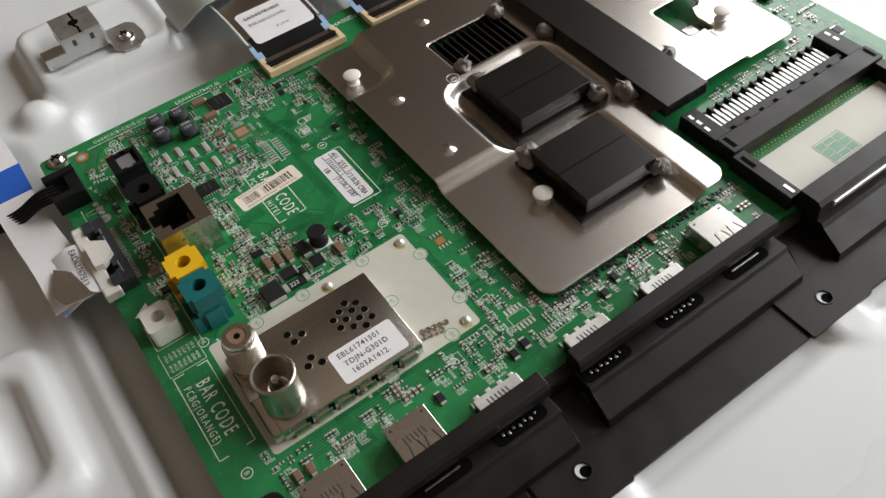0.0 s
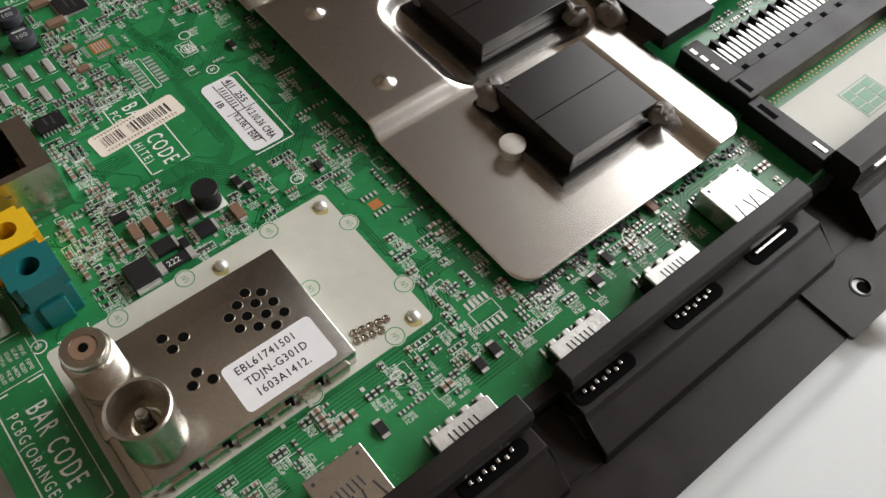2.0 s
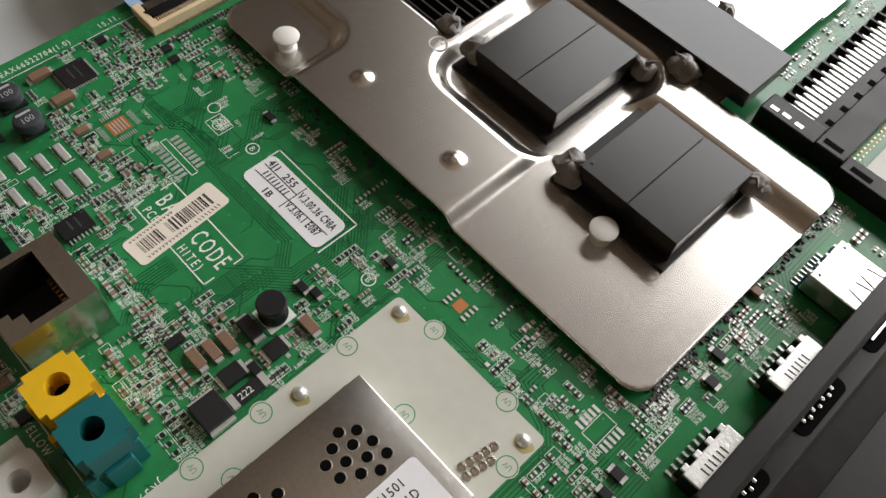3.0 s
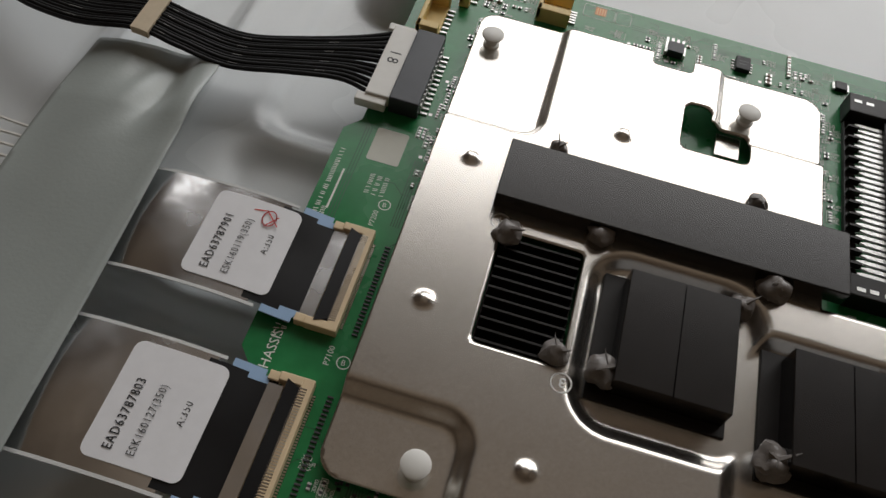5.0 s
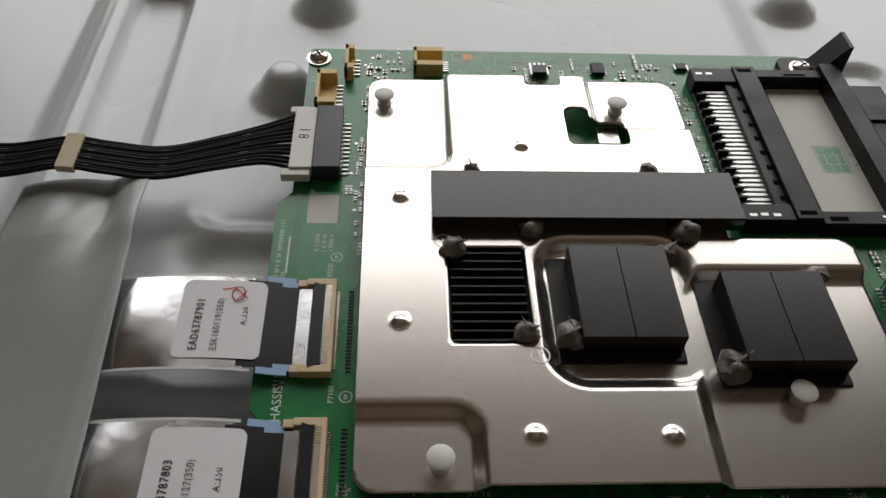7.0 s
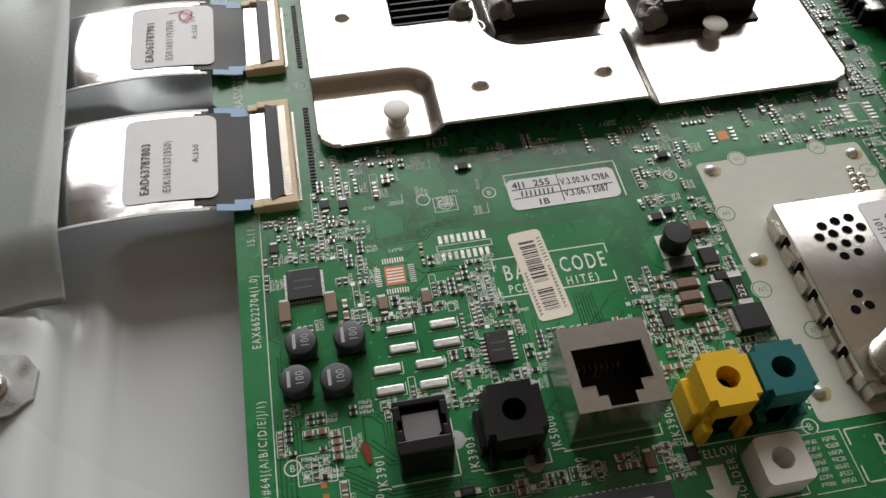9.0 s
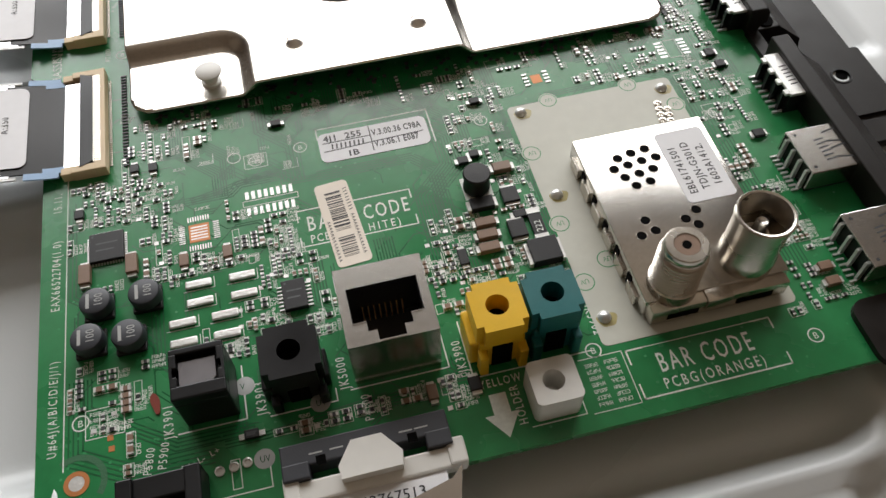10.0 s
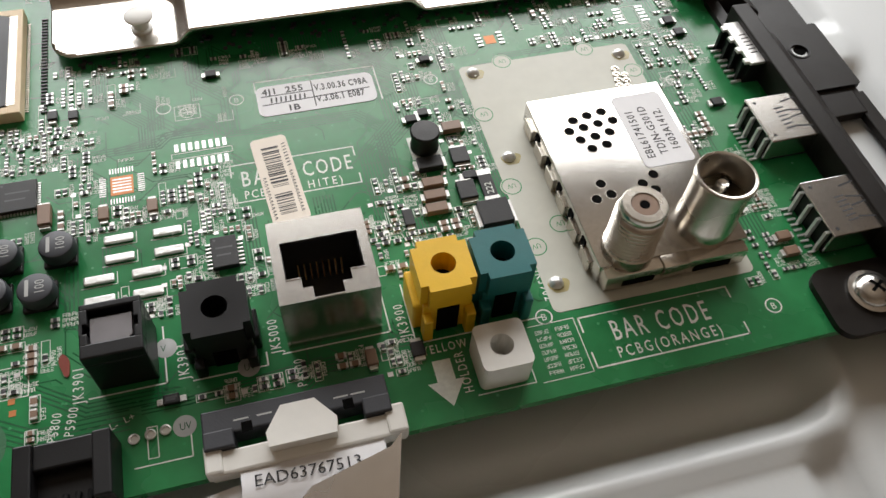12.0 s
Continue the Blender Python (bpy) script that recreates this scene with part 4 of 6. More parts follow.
box(bm, 168.3, 171, 3.2, 169.0, 222, 4.6, bevel=0.1)
part("card_guide", bm, "solder", panel, "silver strip in the card slot")
# corner tabs over the board
bm = bm_new()
prism(bm, rounded(145.2, -3.2, 164.4, 10.4, 3.0), 0.05, 1.4)
part("corner_tab", bm, "black", panel)
bm = prism(bm_new(), rounded(152.0, 229.6, 170.0, 241.0, 2.5), 0.05, 1.6)
extrude_y(bm, [(162.0, 1.5), (170.6, 1.5), (170.6, 12.5), (169.4, 12.5)], 231.5, 240.0)
part("corner_tab", bm, "black", panel)


def screw(x, y, z, r=3.4):
    ob = part("screw", lathe(bm_new(), x, y, [(r + 0.9, z), (r + 0.9, z + 0.5), (r, z + 0.6), (r * 0.95, z + 1.3), (r * 0.7, z + 2.0), (r * 0.3, z + 2.3), (0.05, z + 2.32)], 28), "steel", smooth=True)
    tagged(ob, label="shiny round-headed cross-slot steel screw", category="screw", group="board screws")
    bm = bm_new()
    box(bm, x - 1.5, y - 0.3, z + 1.8, x + 1.5, y + 0.3, z + 2.36, turn=30), box(bm, x - 0.3, y - 1.5, z + 1.8, x + 0.3, y + 1.5, z + 2.36, turn=30)
    part("cross_slot", bm, "hollow_shade", ob)


screw(154.6, 4.0, 1.4), screw(159.0, 234.6, 1.6), screw(3.0, 238.4, 0.05, 3.0), screw(4.4, 4.4, 0.05, 2.4)
part("copper_ring", lathe(bm_new(), 7.6, 11.4, [(1.3, 0.02), (1.3, 0.08), (2.1, 0.08), (2.1, 0.02)], 28, True), "copper", board, "bare copper ring round the fixing hole")
part("fixing_hole", cyl(bm_new(), 7.6, 11.4, -0.2, 0.06, 1.32, n=20), "solder", board)
bm = bm_new()
for k in range(20):
    a, b = radians(-35 + 8 * k), radians(-27 + 8 * k)
    bm.faces.new([bm.verts.new((7.6 + r * math.cos(c), 11.4 + r * math.sin(c), 0.02)) for r, c in ((3.9, a), (5.0, a), (5.0, b), (3.9, b))])
part("relief_slot", bm, "pcb_edge", board, "curved dark relief slot round the fixing hole")

# ---- print, copper and components on the board ----
taken = []  # rectangles already covered on the board


def block(x0, y0, x1, y1):
    taken.append((min(x0, x1), min(y0, y1), max(x0, x1), max(y0, y1)))


for r in ((98.5, 12.5, 138.5, 75.5), (54, 15.5, 72, 34), (74.5, 12, 97, 25.5), (38.5, 14, 52.5, 27.5), (24, 15.5, 36.5, 27.5), (82.5, 1.5, 92.5, 12), (148, 12, 163, 27), (148, 35, 163, 49),
          (153, 56, 163, 72), (153, 84, 163, 99), (153, 109, 163, 124), (148, 133, 163, 147), (3, 76, 16, 110), (3, 118, 16, 148), (-4, 181, 16, 210), (2, 209, 17, 241), (31, 228, 44, 242), (118, 162, 163, 231),
          (144, -2, 163, 11), (151, 229, 163, 244), (102, 1, 131.5, 12.5), (56.5, 67.8, 83, 80), (53, 41, 75, 64.5), (49.5, 48, 54, 59), (39, 0, 71, 10), (14, -2, 31, 9), (0, 0, 14.5, 17.5), (73, 1, 82, 13), (17.5, 0, 37, 15.4), (20.8, 15, 24.4, 25), (36.8, 15, 40, 26), (51.5, 16, 55, 27), (72.4, 14, 75.4, 26),
          (22, 92.5, 143, 155), (22, 155, 111, 222), (-4, -1, 5.2, 112), (92.5, 1, 102.5, 12.5), (-4, 110, 4, 180), (16, 110, 20, 119)):
    block(*r)


def small(name, mat, x0, y0, x1, y1, z0, z1, label="", bevel=0.12):
    ob = shape(name, mat, board, (x0, y0, z0, x1, y1, z1), bevel=bevel, label=label)
    block(x0 - 0.4, y0 - 0.4, x1 + 0.4, y1 + 0.4)
    return ob


def gull_chip(x, y, w, d, n, h=1.3, sides=2, name="integrated_circuit", label="black epoxy chip with silver legs", legs=1.0):
    """A chip with n legs a side; sides 2: on the left and right, 4: all round."""
    ob = new(name)
    ob.empty_display_size, ob.parent = 0.003, board
    tagged(ob, label=label)
    shape("package", "chip", ob, (x - w / 2, y - d / 2, 0.12, x + w / 2, y + d / 2, h), bevel=0.12)
    for k in range(n):
        q = (k - (n - 1) / 2) * (d - 0.6) / n
        pieces("leg", "solder", ob, [(x + e * (w / 2 + legs / 2) - legs / 2, y + q - 0.15, 0.03, x + e * (w / 2 + legs / 2) + legs / 2, y + q + 0.15, 0.3) for e in (-1, 1)])
        if sides == 4:
            q = (k - (n - 1) / 2) * (w - 0.6) / n
            pieces("leg", "solder", ob, [(x + q - 0.15, y + e * (d / 2 + legs / 2) - legs / 2, 0.03, x + q + 0.15, y + e * (d / 2 + legs / 2) + legs / 2, 0.3) for e in (-1, 1)])
    bm = bm_new()
    cyl(bm, x - w / 2 + 0.7, y + d / 2 - 0.7, h - 0.05, h + 0.012, 0.25, n=10)
    strip(bm, [(x - w * 0.28, y + d * 0.12), (x + w * 0.3, y + d * 0.12)], 0.35, h + 0.01), strip(bm, [(x - w * 0.28, y - d * 0.12), (x + w * 0.2, y - d * 0.12)], 0.35, h + 0.012)
    part("chip_print", bm, "resistor", ob)
    m = legs + 0.5
    block(x - w / 2 - m, y - d / 2 - (m if sides == 4 else 0.4), x + w / 2 + m, y + d / 2 + (m if sides == 4 else 0.4))


gull_chip(13.2, 58.3, 6.6, 6.8, 11, 0.95, 4, legs=0.55, label="square black driver chip with legs all round")
gull_chip(47.4, 38.0, 4.4, 6.4, 7, 1.2)
gull_chip(91.9, 234.0, 4.0, 5.0, 4, 1.6)
gull_chip(36.5, 12.6, 2.4, 1.6, 3, 0.9)
gull_chip(143.0, 128.5, 2.2, 3.0, 3, 1.0)

for x, y in ((20.6, 44.0), (11.8, 44.2), (10.3, 36.8), (17.4, 35.9)):
    ob = new("power_inductor")
    ob.empty_display_size, ob.parent = 0.003, board
    tagged(ob, label="dark grey rounded power inductor marked 100")
    bm = lathe(bm_new(), x, y, [(2.5, 0.9), (2.95, 1.3), (2.95, 3.1), (2.75, 3.55), (2.4, 3.7), (0.05, 3.72)], 20)
    part("cap", bm, "slate", ob, smooth=True)
    shape("base", "chip", ob, (x - 2.7, y - 2.7, 0.1, x + 2.7, y + 2.7, 1.0), bevel=0.2)
    text("100", x + 1.5, y - 1.5, 2.2, "grey_ink", ob, 3.75, 90, width=0.8, space=1.1)
    bm = strip(bm_new(), [(x - 1.2, y - 1.3), (x - 1.2, y + 1.3)], 0.6, 3.75)
    part("mark", bm, "grey_ink", ob)
    block(x - 3.2, y - 3.2, x + 3.2, y + 3.2)
ob = new("coil")
ob.empty_display_size, ob.parent = 0.003, board
tagged(ob, label="round black wound coil on a square white print")
part("drum", lathe(bm_new(), 87.2, 54.6, [(2.7, 0.2), (2.8, 0.8), (2.75, 1.0), (2.6, 1.2), (2.6, 3.6), (2.8, 3.8), (2.85, 4.5), (2.6, 4.8), (0.05, 4.85)], 28), "chip", ob, smooth=True)
shape("foot_print", "silk", ob, (84.3, 51.8, 0.02, 90.2, 57.6, 0.06))
block(84, 51.5, 90.4, 58)

# tin tabs of the amplifier coils
sk_tab = bm_new()
for x, y in ((30.0, 45.3), (38.2, 45.1), (30.0, 41.2), (38.2, 40.9), (26.5, 37.4), (34.3, 37.3), (26.5, 33.2), (34.3, 33.1)):
    small("solder_tab", "solder", x - 2.5, y - 0.85, x + 2.5, y + 0.85, 0.02, 0.6, "wide bright tin solder tab", bevel=0.3)
    strip(sk_tab, [(x - 2.9, y - 1.2), (x + 2.9, y - 1.2), (x + 2.9, y + 1.2)], 0.14, 0.03)
for x in (30.0, 38.2, 26.5, 34.3):
    y = 43.2 if x in (30.0, 38.2) else 35.3
    block(x - 3.2, y - 3.6, x + 3.2, y + 3.6)
part("tab_print", sk_tab, "silk", board)
# exposed pad footprint with four heat stripes
small("bare_pad", "copper", 29.0, 55.4, 33.0, 59.8, 0.02, 0.05, "bare copper chip pad with solder stripes", bevel=0)
bm = bm_new()
for k in range(5):
    strip(bm, [(29.5, 56.2 + k * 0.72), (32.5, 56.2 + k * 0.72)], 0.32, 0.062)
for k in range(9):
    for a, b in ((28.1, 27.1), (33.9, 34.9)):
        strip(bm, [(a, 55.6 + k * 0.5), (b, 55.6 + k * 0.5)], 0.22, 0.05)
    for a, b in ((54.5, 53.5), (60.7, 61.7)):
        strip(bm, [(29.0 + k * 0.5, a), (29.0 + k * 0.5, b)], 0.22, 0.05)
part("pad_stripe", bm, "solder", board)
block(26.8, 53.2, 35.2, 62)
small("bare_pad", "copper", 107.6, 80.4, 109.9, 83.0, 0.02, 0.05, "small bare copper chip pad", bevel=0)
pieces("pad_leg", "solder", board, [(108.7 + a, 79.9 + k * 1.1, 0.02, 109.9 + a, 80.4 + k * 1.1, 0.25) for k in range(4) for a in (-3.0, 1.8)])
block(104.5, 78.5, 113, 85)
# empty 14-leg footprint
bm, sk = bm_new(), bm_new()
for k in range(8):
    x = 41.2 + k * 1.28
    for y0 in (60.2, 64.4):
        box(bm, x - 0.36, y0 - 1.0, 0.02, x + 0.36, y0 + 1.0, 0.09)
strip(sk, [(40.2, 61.6), (51.4, 61.6), (51.4, 63.0), (40.2, 63.0), (40.2, 61.6)], 0.18, 0.03)
tagged(part("footprint_pad", bm, "solder", board, "two rows of empty tinned pads"), kind="stuff")
block(39.6, 58.6, 52.2, 66)
# empty socket footprint near the panel
bm = bm_new()
for k in range(5):
    for x0 in (139.6, 145.2):
        box(bm, x0 - 0.9, 80.6 + k * 1.15, 0.02, x0 + 0.9, 81.2 + k * 1.15, 0.09)
strip(sk, [(140.8, 80.2), (144.0, 80.2), (144.0, 86), (140.8, 86), (140.8, 80.2)], 0.16, 0.03)
tagged(part("footprint_pad", bm, "solder", board, "two rows of empty tinned pads"), kind="stuff")
block(138.4, 79.6, 146.4, 86.6)
# far edge footprint
small("bare_pad", "copper", 48.9, 239.2, 52.1, 242.4, 0.02, 0.05, "bare copper pad at the board edge", bevel=0)
bm = bm_new()
for k in range(4):
    strip(bm, [(49.5 + k * 0.75, 239.6), (49.5 + k * 0.75, 242)], 0.35, 0.062)
part("pad_stripe", bm, "cream", board)
block(44, 236, 60, 243.5)
for x0, x1 in ((45.6, 54.6), (55.0, 59.4)):
    strip(sk, rounded(x0, 237.6, x1, 242.9, 0.8, 3) + rounded(x0, 237.6, x1, 242.9, 0.8, 3)[:1], 0.2, 0.03)
pieces("pad_leg", "solder", board, [(70.2 + k * 1.5, 234.6, 0.02, 70.9 + k * 1.5, 237.8, 0.3) for k in range(4)])

# power parts between the coil and the tuner
for x0, y0, x1, y1, h, mat, nm in ((84.6, 48.2, 89.4, 51.0, 1.6, "chip", "diode"), (91.4, 48.6, 94.8, 52.4, 1.2, "chip", "integrated_circuit"), (90.4, 39.8, 93.8, 44.0, 1.4, "chip", "diode"), (92.4, 44.6, 95.0, 46.4, 1.0, "chip", "transistor"),
                                   (92.6, 32.6, 98.4, 38.0, 2.2, "chip", "power_transistor"), (84.4, 44.0, 88.4, 46.0, 1.5, "ceramic", "capacitor"), (84.0, 41.0, 88.0, 43.0, 1.5, "ceramic", "capacitor"),
                                   (83.6, 38.0, 87.6, 40.0, 1.5, "ceramic", "capacitor"), (91.6, 56.8, 95.4, 59.0, 1.5, "ceramic", "capacitor"), (79.2, 36.4, 81.0, 40.0, 1.0, "chip", "resistor"),
                                   (8.0, 50.2, 10.2, 54.6, 1.4, "ceramic", "capacitor"), (16.8, 50.6, 19.0, 55.0, 1.4, "ceramic", "capacitor"), (26.8, 49.8, 28.6, 52.6, 1.0, "ceramic", "capacitor"), (35.2, 49.8, 37.0, 52.6, 1.0, "ceramic", "capacitor"),
                                   (48.4, 81.8, 50.6, 83.4, 1.0, "chip", "transistor"), (92.0, 77.2, 94.2, 78.8, 1.0, "chip", "transistor"), (18.2, 76.2, 20.0, 78.4, 1.0, "chip", "transistor"), (22.0, 75.6, 23.8, 77.8, 1.0, "chip", "transistor"),
                                   (85.2, 61.0, 87.4, 62.8, 1.0, "chip", "transistor"), (88.0, 62.2, 90.0, 64.0, 1.0, "chip", "transistor"), (7.0, 66.6, 8.8, 68.8, 1.0, "chip", "transistor"), (70.6, 230.0, 75.0, 234.0, 2.4, "slate", "inductor"),
                                   (74.2, 10.8, 76.4, 13.4, 1.0, "chip", "transistor"), (147.0, 109.6, 149.6, 111.4, 1.0, "chip", "transistor"), (149.6, 104.0, 151.8, 106.2, 1.0, "chip", "transistor"), (148.6, 78.0, 150.8, 80.2, 1.0, "chip", "transistor"),
                                   (149.4, 74.0, 151.6, 76.0, 1.0, "chip", "transistor"), (148.0, 52.2, 150.4, 54.2, 1.0, "chip", "transistor"), (66.8, 10.8, 68.6, 13.6, 1.4, "ceramic", "capacitor"), (144.2, 14.6, 146.8, 16.4, 1.3, "ceramic", "capacitor"),
                                   (144.4, 18.0, 147.0, 19.8, 1.3, "ceramic", "capacitor"), (143.6, 126.2, 146.4, 128.0, 1.3, "ceramic", "capacitor"), (118.0, 234.6, 121.2, 237.6, 1.3, "chip", "diode")):
    ob = small(nm, mat, x0, y0, x1, y1, 0.1, h, bevel=0.14)
    if x1 - x0 >= y1 - y0:
        pieces("solder_end", "solder", ob, [(x0 - 0.7, y0 + 0.25, 0.03, x0 + 0.12, y1 - 0.25, h * 0.6), (x1 - 0.12, y0 + 0.25, 0.03, x1 + 0.7, y1 - 0.25, h * 0.6)])
    else:
        pieces("solder_end", "solder", ob, [(x0 + 0.25, y0 - 0.7, 0.03, x1 - 0.25, y0 + 0.12, h * 0.6), (x0 + 0.25, y1 - 0.12, 0.03, x1 - 0.25, y1 + 0.7, h * 0.6)])
ob = small("shunt_resistor", "chip", 95.0, 39.2, 97.6, 45.4, 0.1, 0.75, "black resistor marked 222 with bright ends")
pieces("solder_end", "solder", ob, [(94.9, 38.4, 0.05, 97.7, 39.7, 0.82), (94.9, 44.9, 0.05, 97.7, 46.2, 0.82)])
text("222", 97.0, 40.2, 1.9, "silk", ob, 0.78, 90)
# test tool drop, red lacquer and silver lid chip under the cut-out
part("lacquer_drop", prism(bm_new(), [(20.9 + (0.75 + 0.12 * math.sin(3 * a)) * math.cos(a) - 0.35 * math.sin(a), 22.4 + 2.1 * math.sin(a)) for a in [2 * math.pi * j / 22 for j in range(22)]], 0.03, 0.3), "rust", board, "drop of red-brown lacquer", smooth=True)
small("memory_chip", "steel", 86.6, 197.6, 93.0, 205.0, 0.1, 1.4, "small silver-lidded chip under the cut-out", bevel=0.2)
block(76, 192, 95, 209)


# fine copper lines
lines = bm_new()
rz = random.Random(11)


def bundle(points, n, pitch, w=0.27):
    """n parallel lines with mitred 45 degree turns, side by side."""
    P = [Vector((x, y)) for x, y in points]
    for k in range(n):
        o = (k - (n - 1) / 2) * pitch
        q = []
        for i, p in enumerate(P):
            d0 = (P[i] - P[i - 1]).normalized() if i else (P[1] - P[0]).normalized()
            d1 = (P[i + 1] - P[i]).normalized() if i < len(P) - 1 else d0
            n0, n1 = Vector((-d0.y, d0.x)), Vector((-d1.y, d1.x))
            m = (n0 + n1).normalized()
            q.append(p + m * o / max(0.4, m.dot(n0)))
        strip(lines, [tuple(v) for v in q], w, 0.006 + rz.random() * 0.006)


bundle([(70, 91), (70, 84), (84, 70), (84, 62), (77, 55), (77, 34)], 9, 0.62)
bundle([(86, 91), (86, 84), (80, 78)], 6, 0.6)
bundle([(46, 91), (46, 82), (52, 76), (52, 66)], 5, 0.7)
bundle([(28, 91), (28, 80), (36, 72), (36, 66)], 6, 0.55)
bundle([(141, 60), (141, 20)], 8, 0.75)
bundle([(146, 88), (146, 66), (142, 60)], 8, 0.7)
bundle([(128, 91), (128, 80), (136, 77), (141, 72), (141, 60)], 7, 0.7)
bundle([(146, 92), (146, 100), (150, 104), (150, 130)], 9, 0.8)
bundle([(7, 30), (7, 16), (16, 11), (30, 11)], 5, 0.8)
bundle([(24, 66), (38, 66), (40, 68), (48, 68)], 4, 0.6)
bundle([(60, 40), (60, 36), (66, 35)], 5, 0.6)
bundle([(17, 150), (17, 170)], 4, 0.6), bundle([(2.5, 112), (2.5, 176)], 3, 0.7)
bundle([(44, 226), (110, 226), (114, 222)], 4, 0.7), bundle([(60, 238), (140, 238)], 3, 0.8)
bundle([(115, 180), (115, 218)], 4, 0.6), bundle([(60, 14), (39, 12), (32, 12)], 3, 0.6)
bundle([(98, 90), (98, 80), (94, 76)], 5, 0.6), bundle([(112, 91), (116, 86), (126, 86)], 4, 0.6)
bundle([(62, 91), (62, 86), (58, 82)], 5, 0.6), bundle([(76, 91), (76, 86), (88, 74), (88, 66)], 6, 0.62), bundle([(92, 91), (92, 84), (97, 79), (97, 66)], 5, 0.62)
bundle([(98.4, 64), (98.4, 30)], 3, 0.6), bundle([(66, 47), (66, 40), (72, 34)], 7, 0.6), bundle([(80, 60), (80, 46), (82, 44), (82, 30)], 6, 0.6), bundle([(56, 66), (76, 66), (80, 62)], 5, 0.6)
bundle([(24, 80), (34, 80), (38, 76), (38, 70)], 6, 0.55), bundle([(30, 66), (48, 70)], 3, 0.6), bundle([(6.5, 70), (6.5, 48), (9, 46)], 3, 0.7), bundle([(22, 52), (22, 30), (26, 29)], 4, 0.7)
bundle([(52, 47), (52, 36), (54, 34.6)], 6, 0.6), bundle([(108, 76.4), (120, 76.4), (126, 80)], 3, 0.6), bundle([(116, 90), (120, 86), (134, 86), (138, 90)], 6, 0.62), bundle([(138, 30), (138, 74)], 3, 0.6)
bundle([(147, 30), (147, 35)], 6, 0.6), bundle([(152, 72), (152, 84)], 6, 0.7), bundle([(150, 132), (146, 136), (146, 158)], 6, 0.8)
bundle([(9, 30), (9, 24), (24, 14), (36, 14)], 4, 0.7), bundle([(72, 13), (60, 13), (56, 10)], 5, 0.6)
for _ in range(230):
    x, y = rz.uniform(8, 128), rz.choice((rz.uniform(15, 92), rz.uniform(15, 92), rz.uniform(92, 242)))
    pts, a = [(x, y)], rz.choice((0, 45, 90, 135, 180, 225, 270, 315))
    for _ in range(rz.choice((2, 3, 3, 4))):
        s = rz.uniform(1.2, 6.5)
        x, y = x + s * math.cos(radians(a)), y + s * math.sin(radians(a))
        pts.append((min(max(x, 7), 158), min(max(y, 13.5), 242)))
        a += rz.choice((-45, 45))
    for k in range(rz.choice((1, 1, 2, 3))):
        strip(lines, [(p + k * 0.6, q + k * 0.6) for p, q in pts], 0.24, 0.006 + rz.random() * 0.006)
tagged(part("copper_tracery", lines, "trace_dark", board, "fine dark copper trace outlines"), kind="stuff")
vias = bm_new()
for _ in range(520):
    x, y = rz.uniform(4, 160), rz.choice((rz.uniform(0, 92), rz.uniform(0, 92), rz.uniform(0, 243)))
    z = 0.014 + rz.random() * 0.004
    vias.faces.new([vias.verts.new((x + 0.26 * math.cos(2 * math.pi * k / 8), y + 0.26 * math.sin(2 * math.pi * k / 8), z)) for k in range(8)])
tagged(part("via_dot", vias, "trace", board), kind="stuff")

# ---- chip resistors and capacitors, laid out in little groups ----
rc = random.Random(23)


def free(x0, y0, x1, y1):
    return not any(x0 < b[2] and x1 > b[0] and y0 < b[3] and y1 > b[1] for b in taken)


def chip_mesh(w, d, h, body):
    bm = box(bm_new(), -w / 2 + w * 0.2, -d / 2, 0.06, w / 2 - w * 0.2, d / 2, h)
    n = len(bm.faces)
    box(bm, -w / 2, -d / 2 - 0.02, 0.03, -w / 2 + w * 0.29, d / 2 + 0.02, h * 0.96), box(bm, w / 2 - w * 0.29, -d / 2 - 0.02, 0.03, w / 2, d / 2 + 0.02, h * 0.96)
    bm.faces.ensure_lookup_table()
    for f in bm.faces[n:]:
        f.material_index = 1
    bm.transform(Matrix.Scale(0.001, 4))
    me = bpy.data.meshes.new("chip_component")
    bm.to_mesh(me)
    bm.free()
    me.materials.append(M[body]), me.materials.append(M["solder"])
    return me


KINDS = [(1.25, 0.64, 0.4, "resistor"), (1.15, 0.66, 0.5, "ceramic"), (1.35, 0.72, 0.4, "chip"), (1.75, 0.95, 0.7, "ceramic")]
MESHES = [chip_mesh(*k) for k in KINDS]
placed, codes = [], bm_new()
STROKES = (((0, 0), (0, 0.6)), ((0, 0.6), (0.3, 0.6)), ((0, 0.3), (0.3, 0.3)), ((0, 0), (0.3, 0)), ((0.3, 0), (0.3, 0.6)))


def mark(x, y, upright, z):
    """One sign of printing too small to read: two or three short bars."""
    for (u0, v0), (u1, v1) in rc.sample(STROKES, 3):
        strip(codes, [(x + 0.6 - v0, y + u0), (x + 0.6 - v1, y + u1)] if upright else [(x + u0, y + v0), (x + u1, y + v1)], 0.12, z)


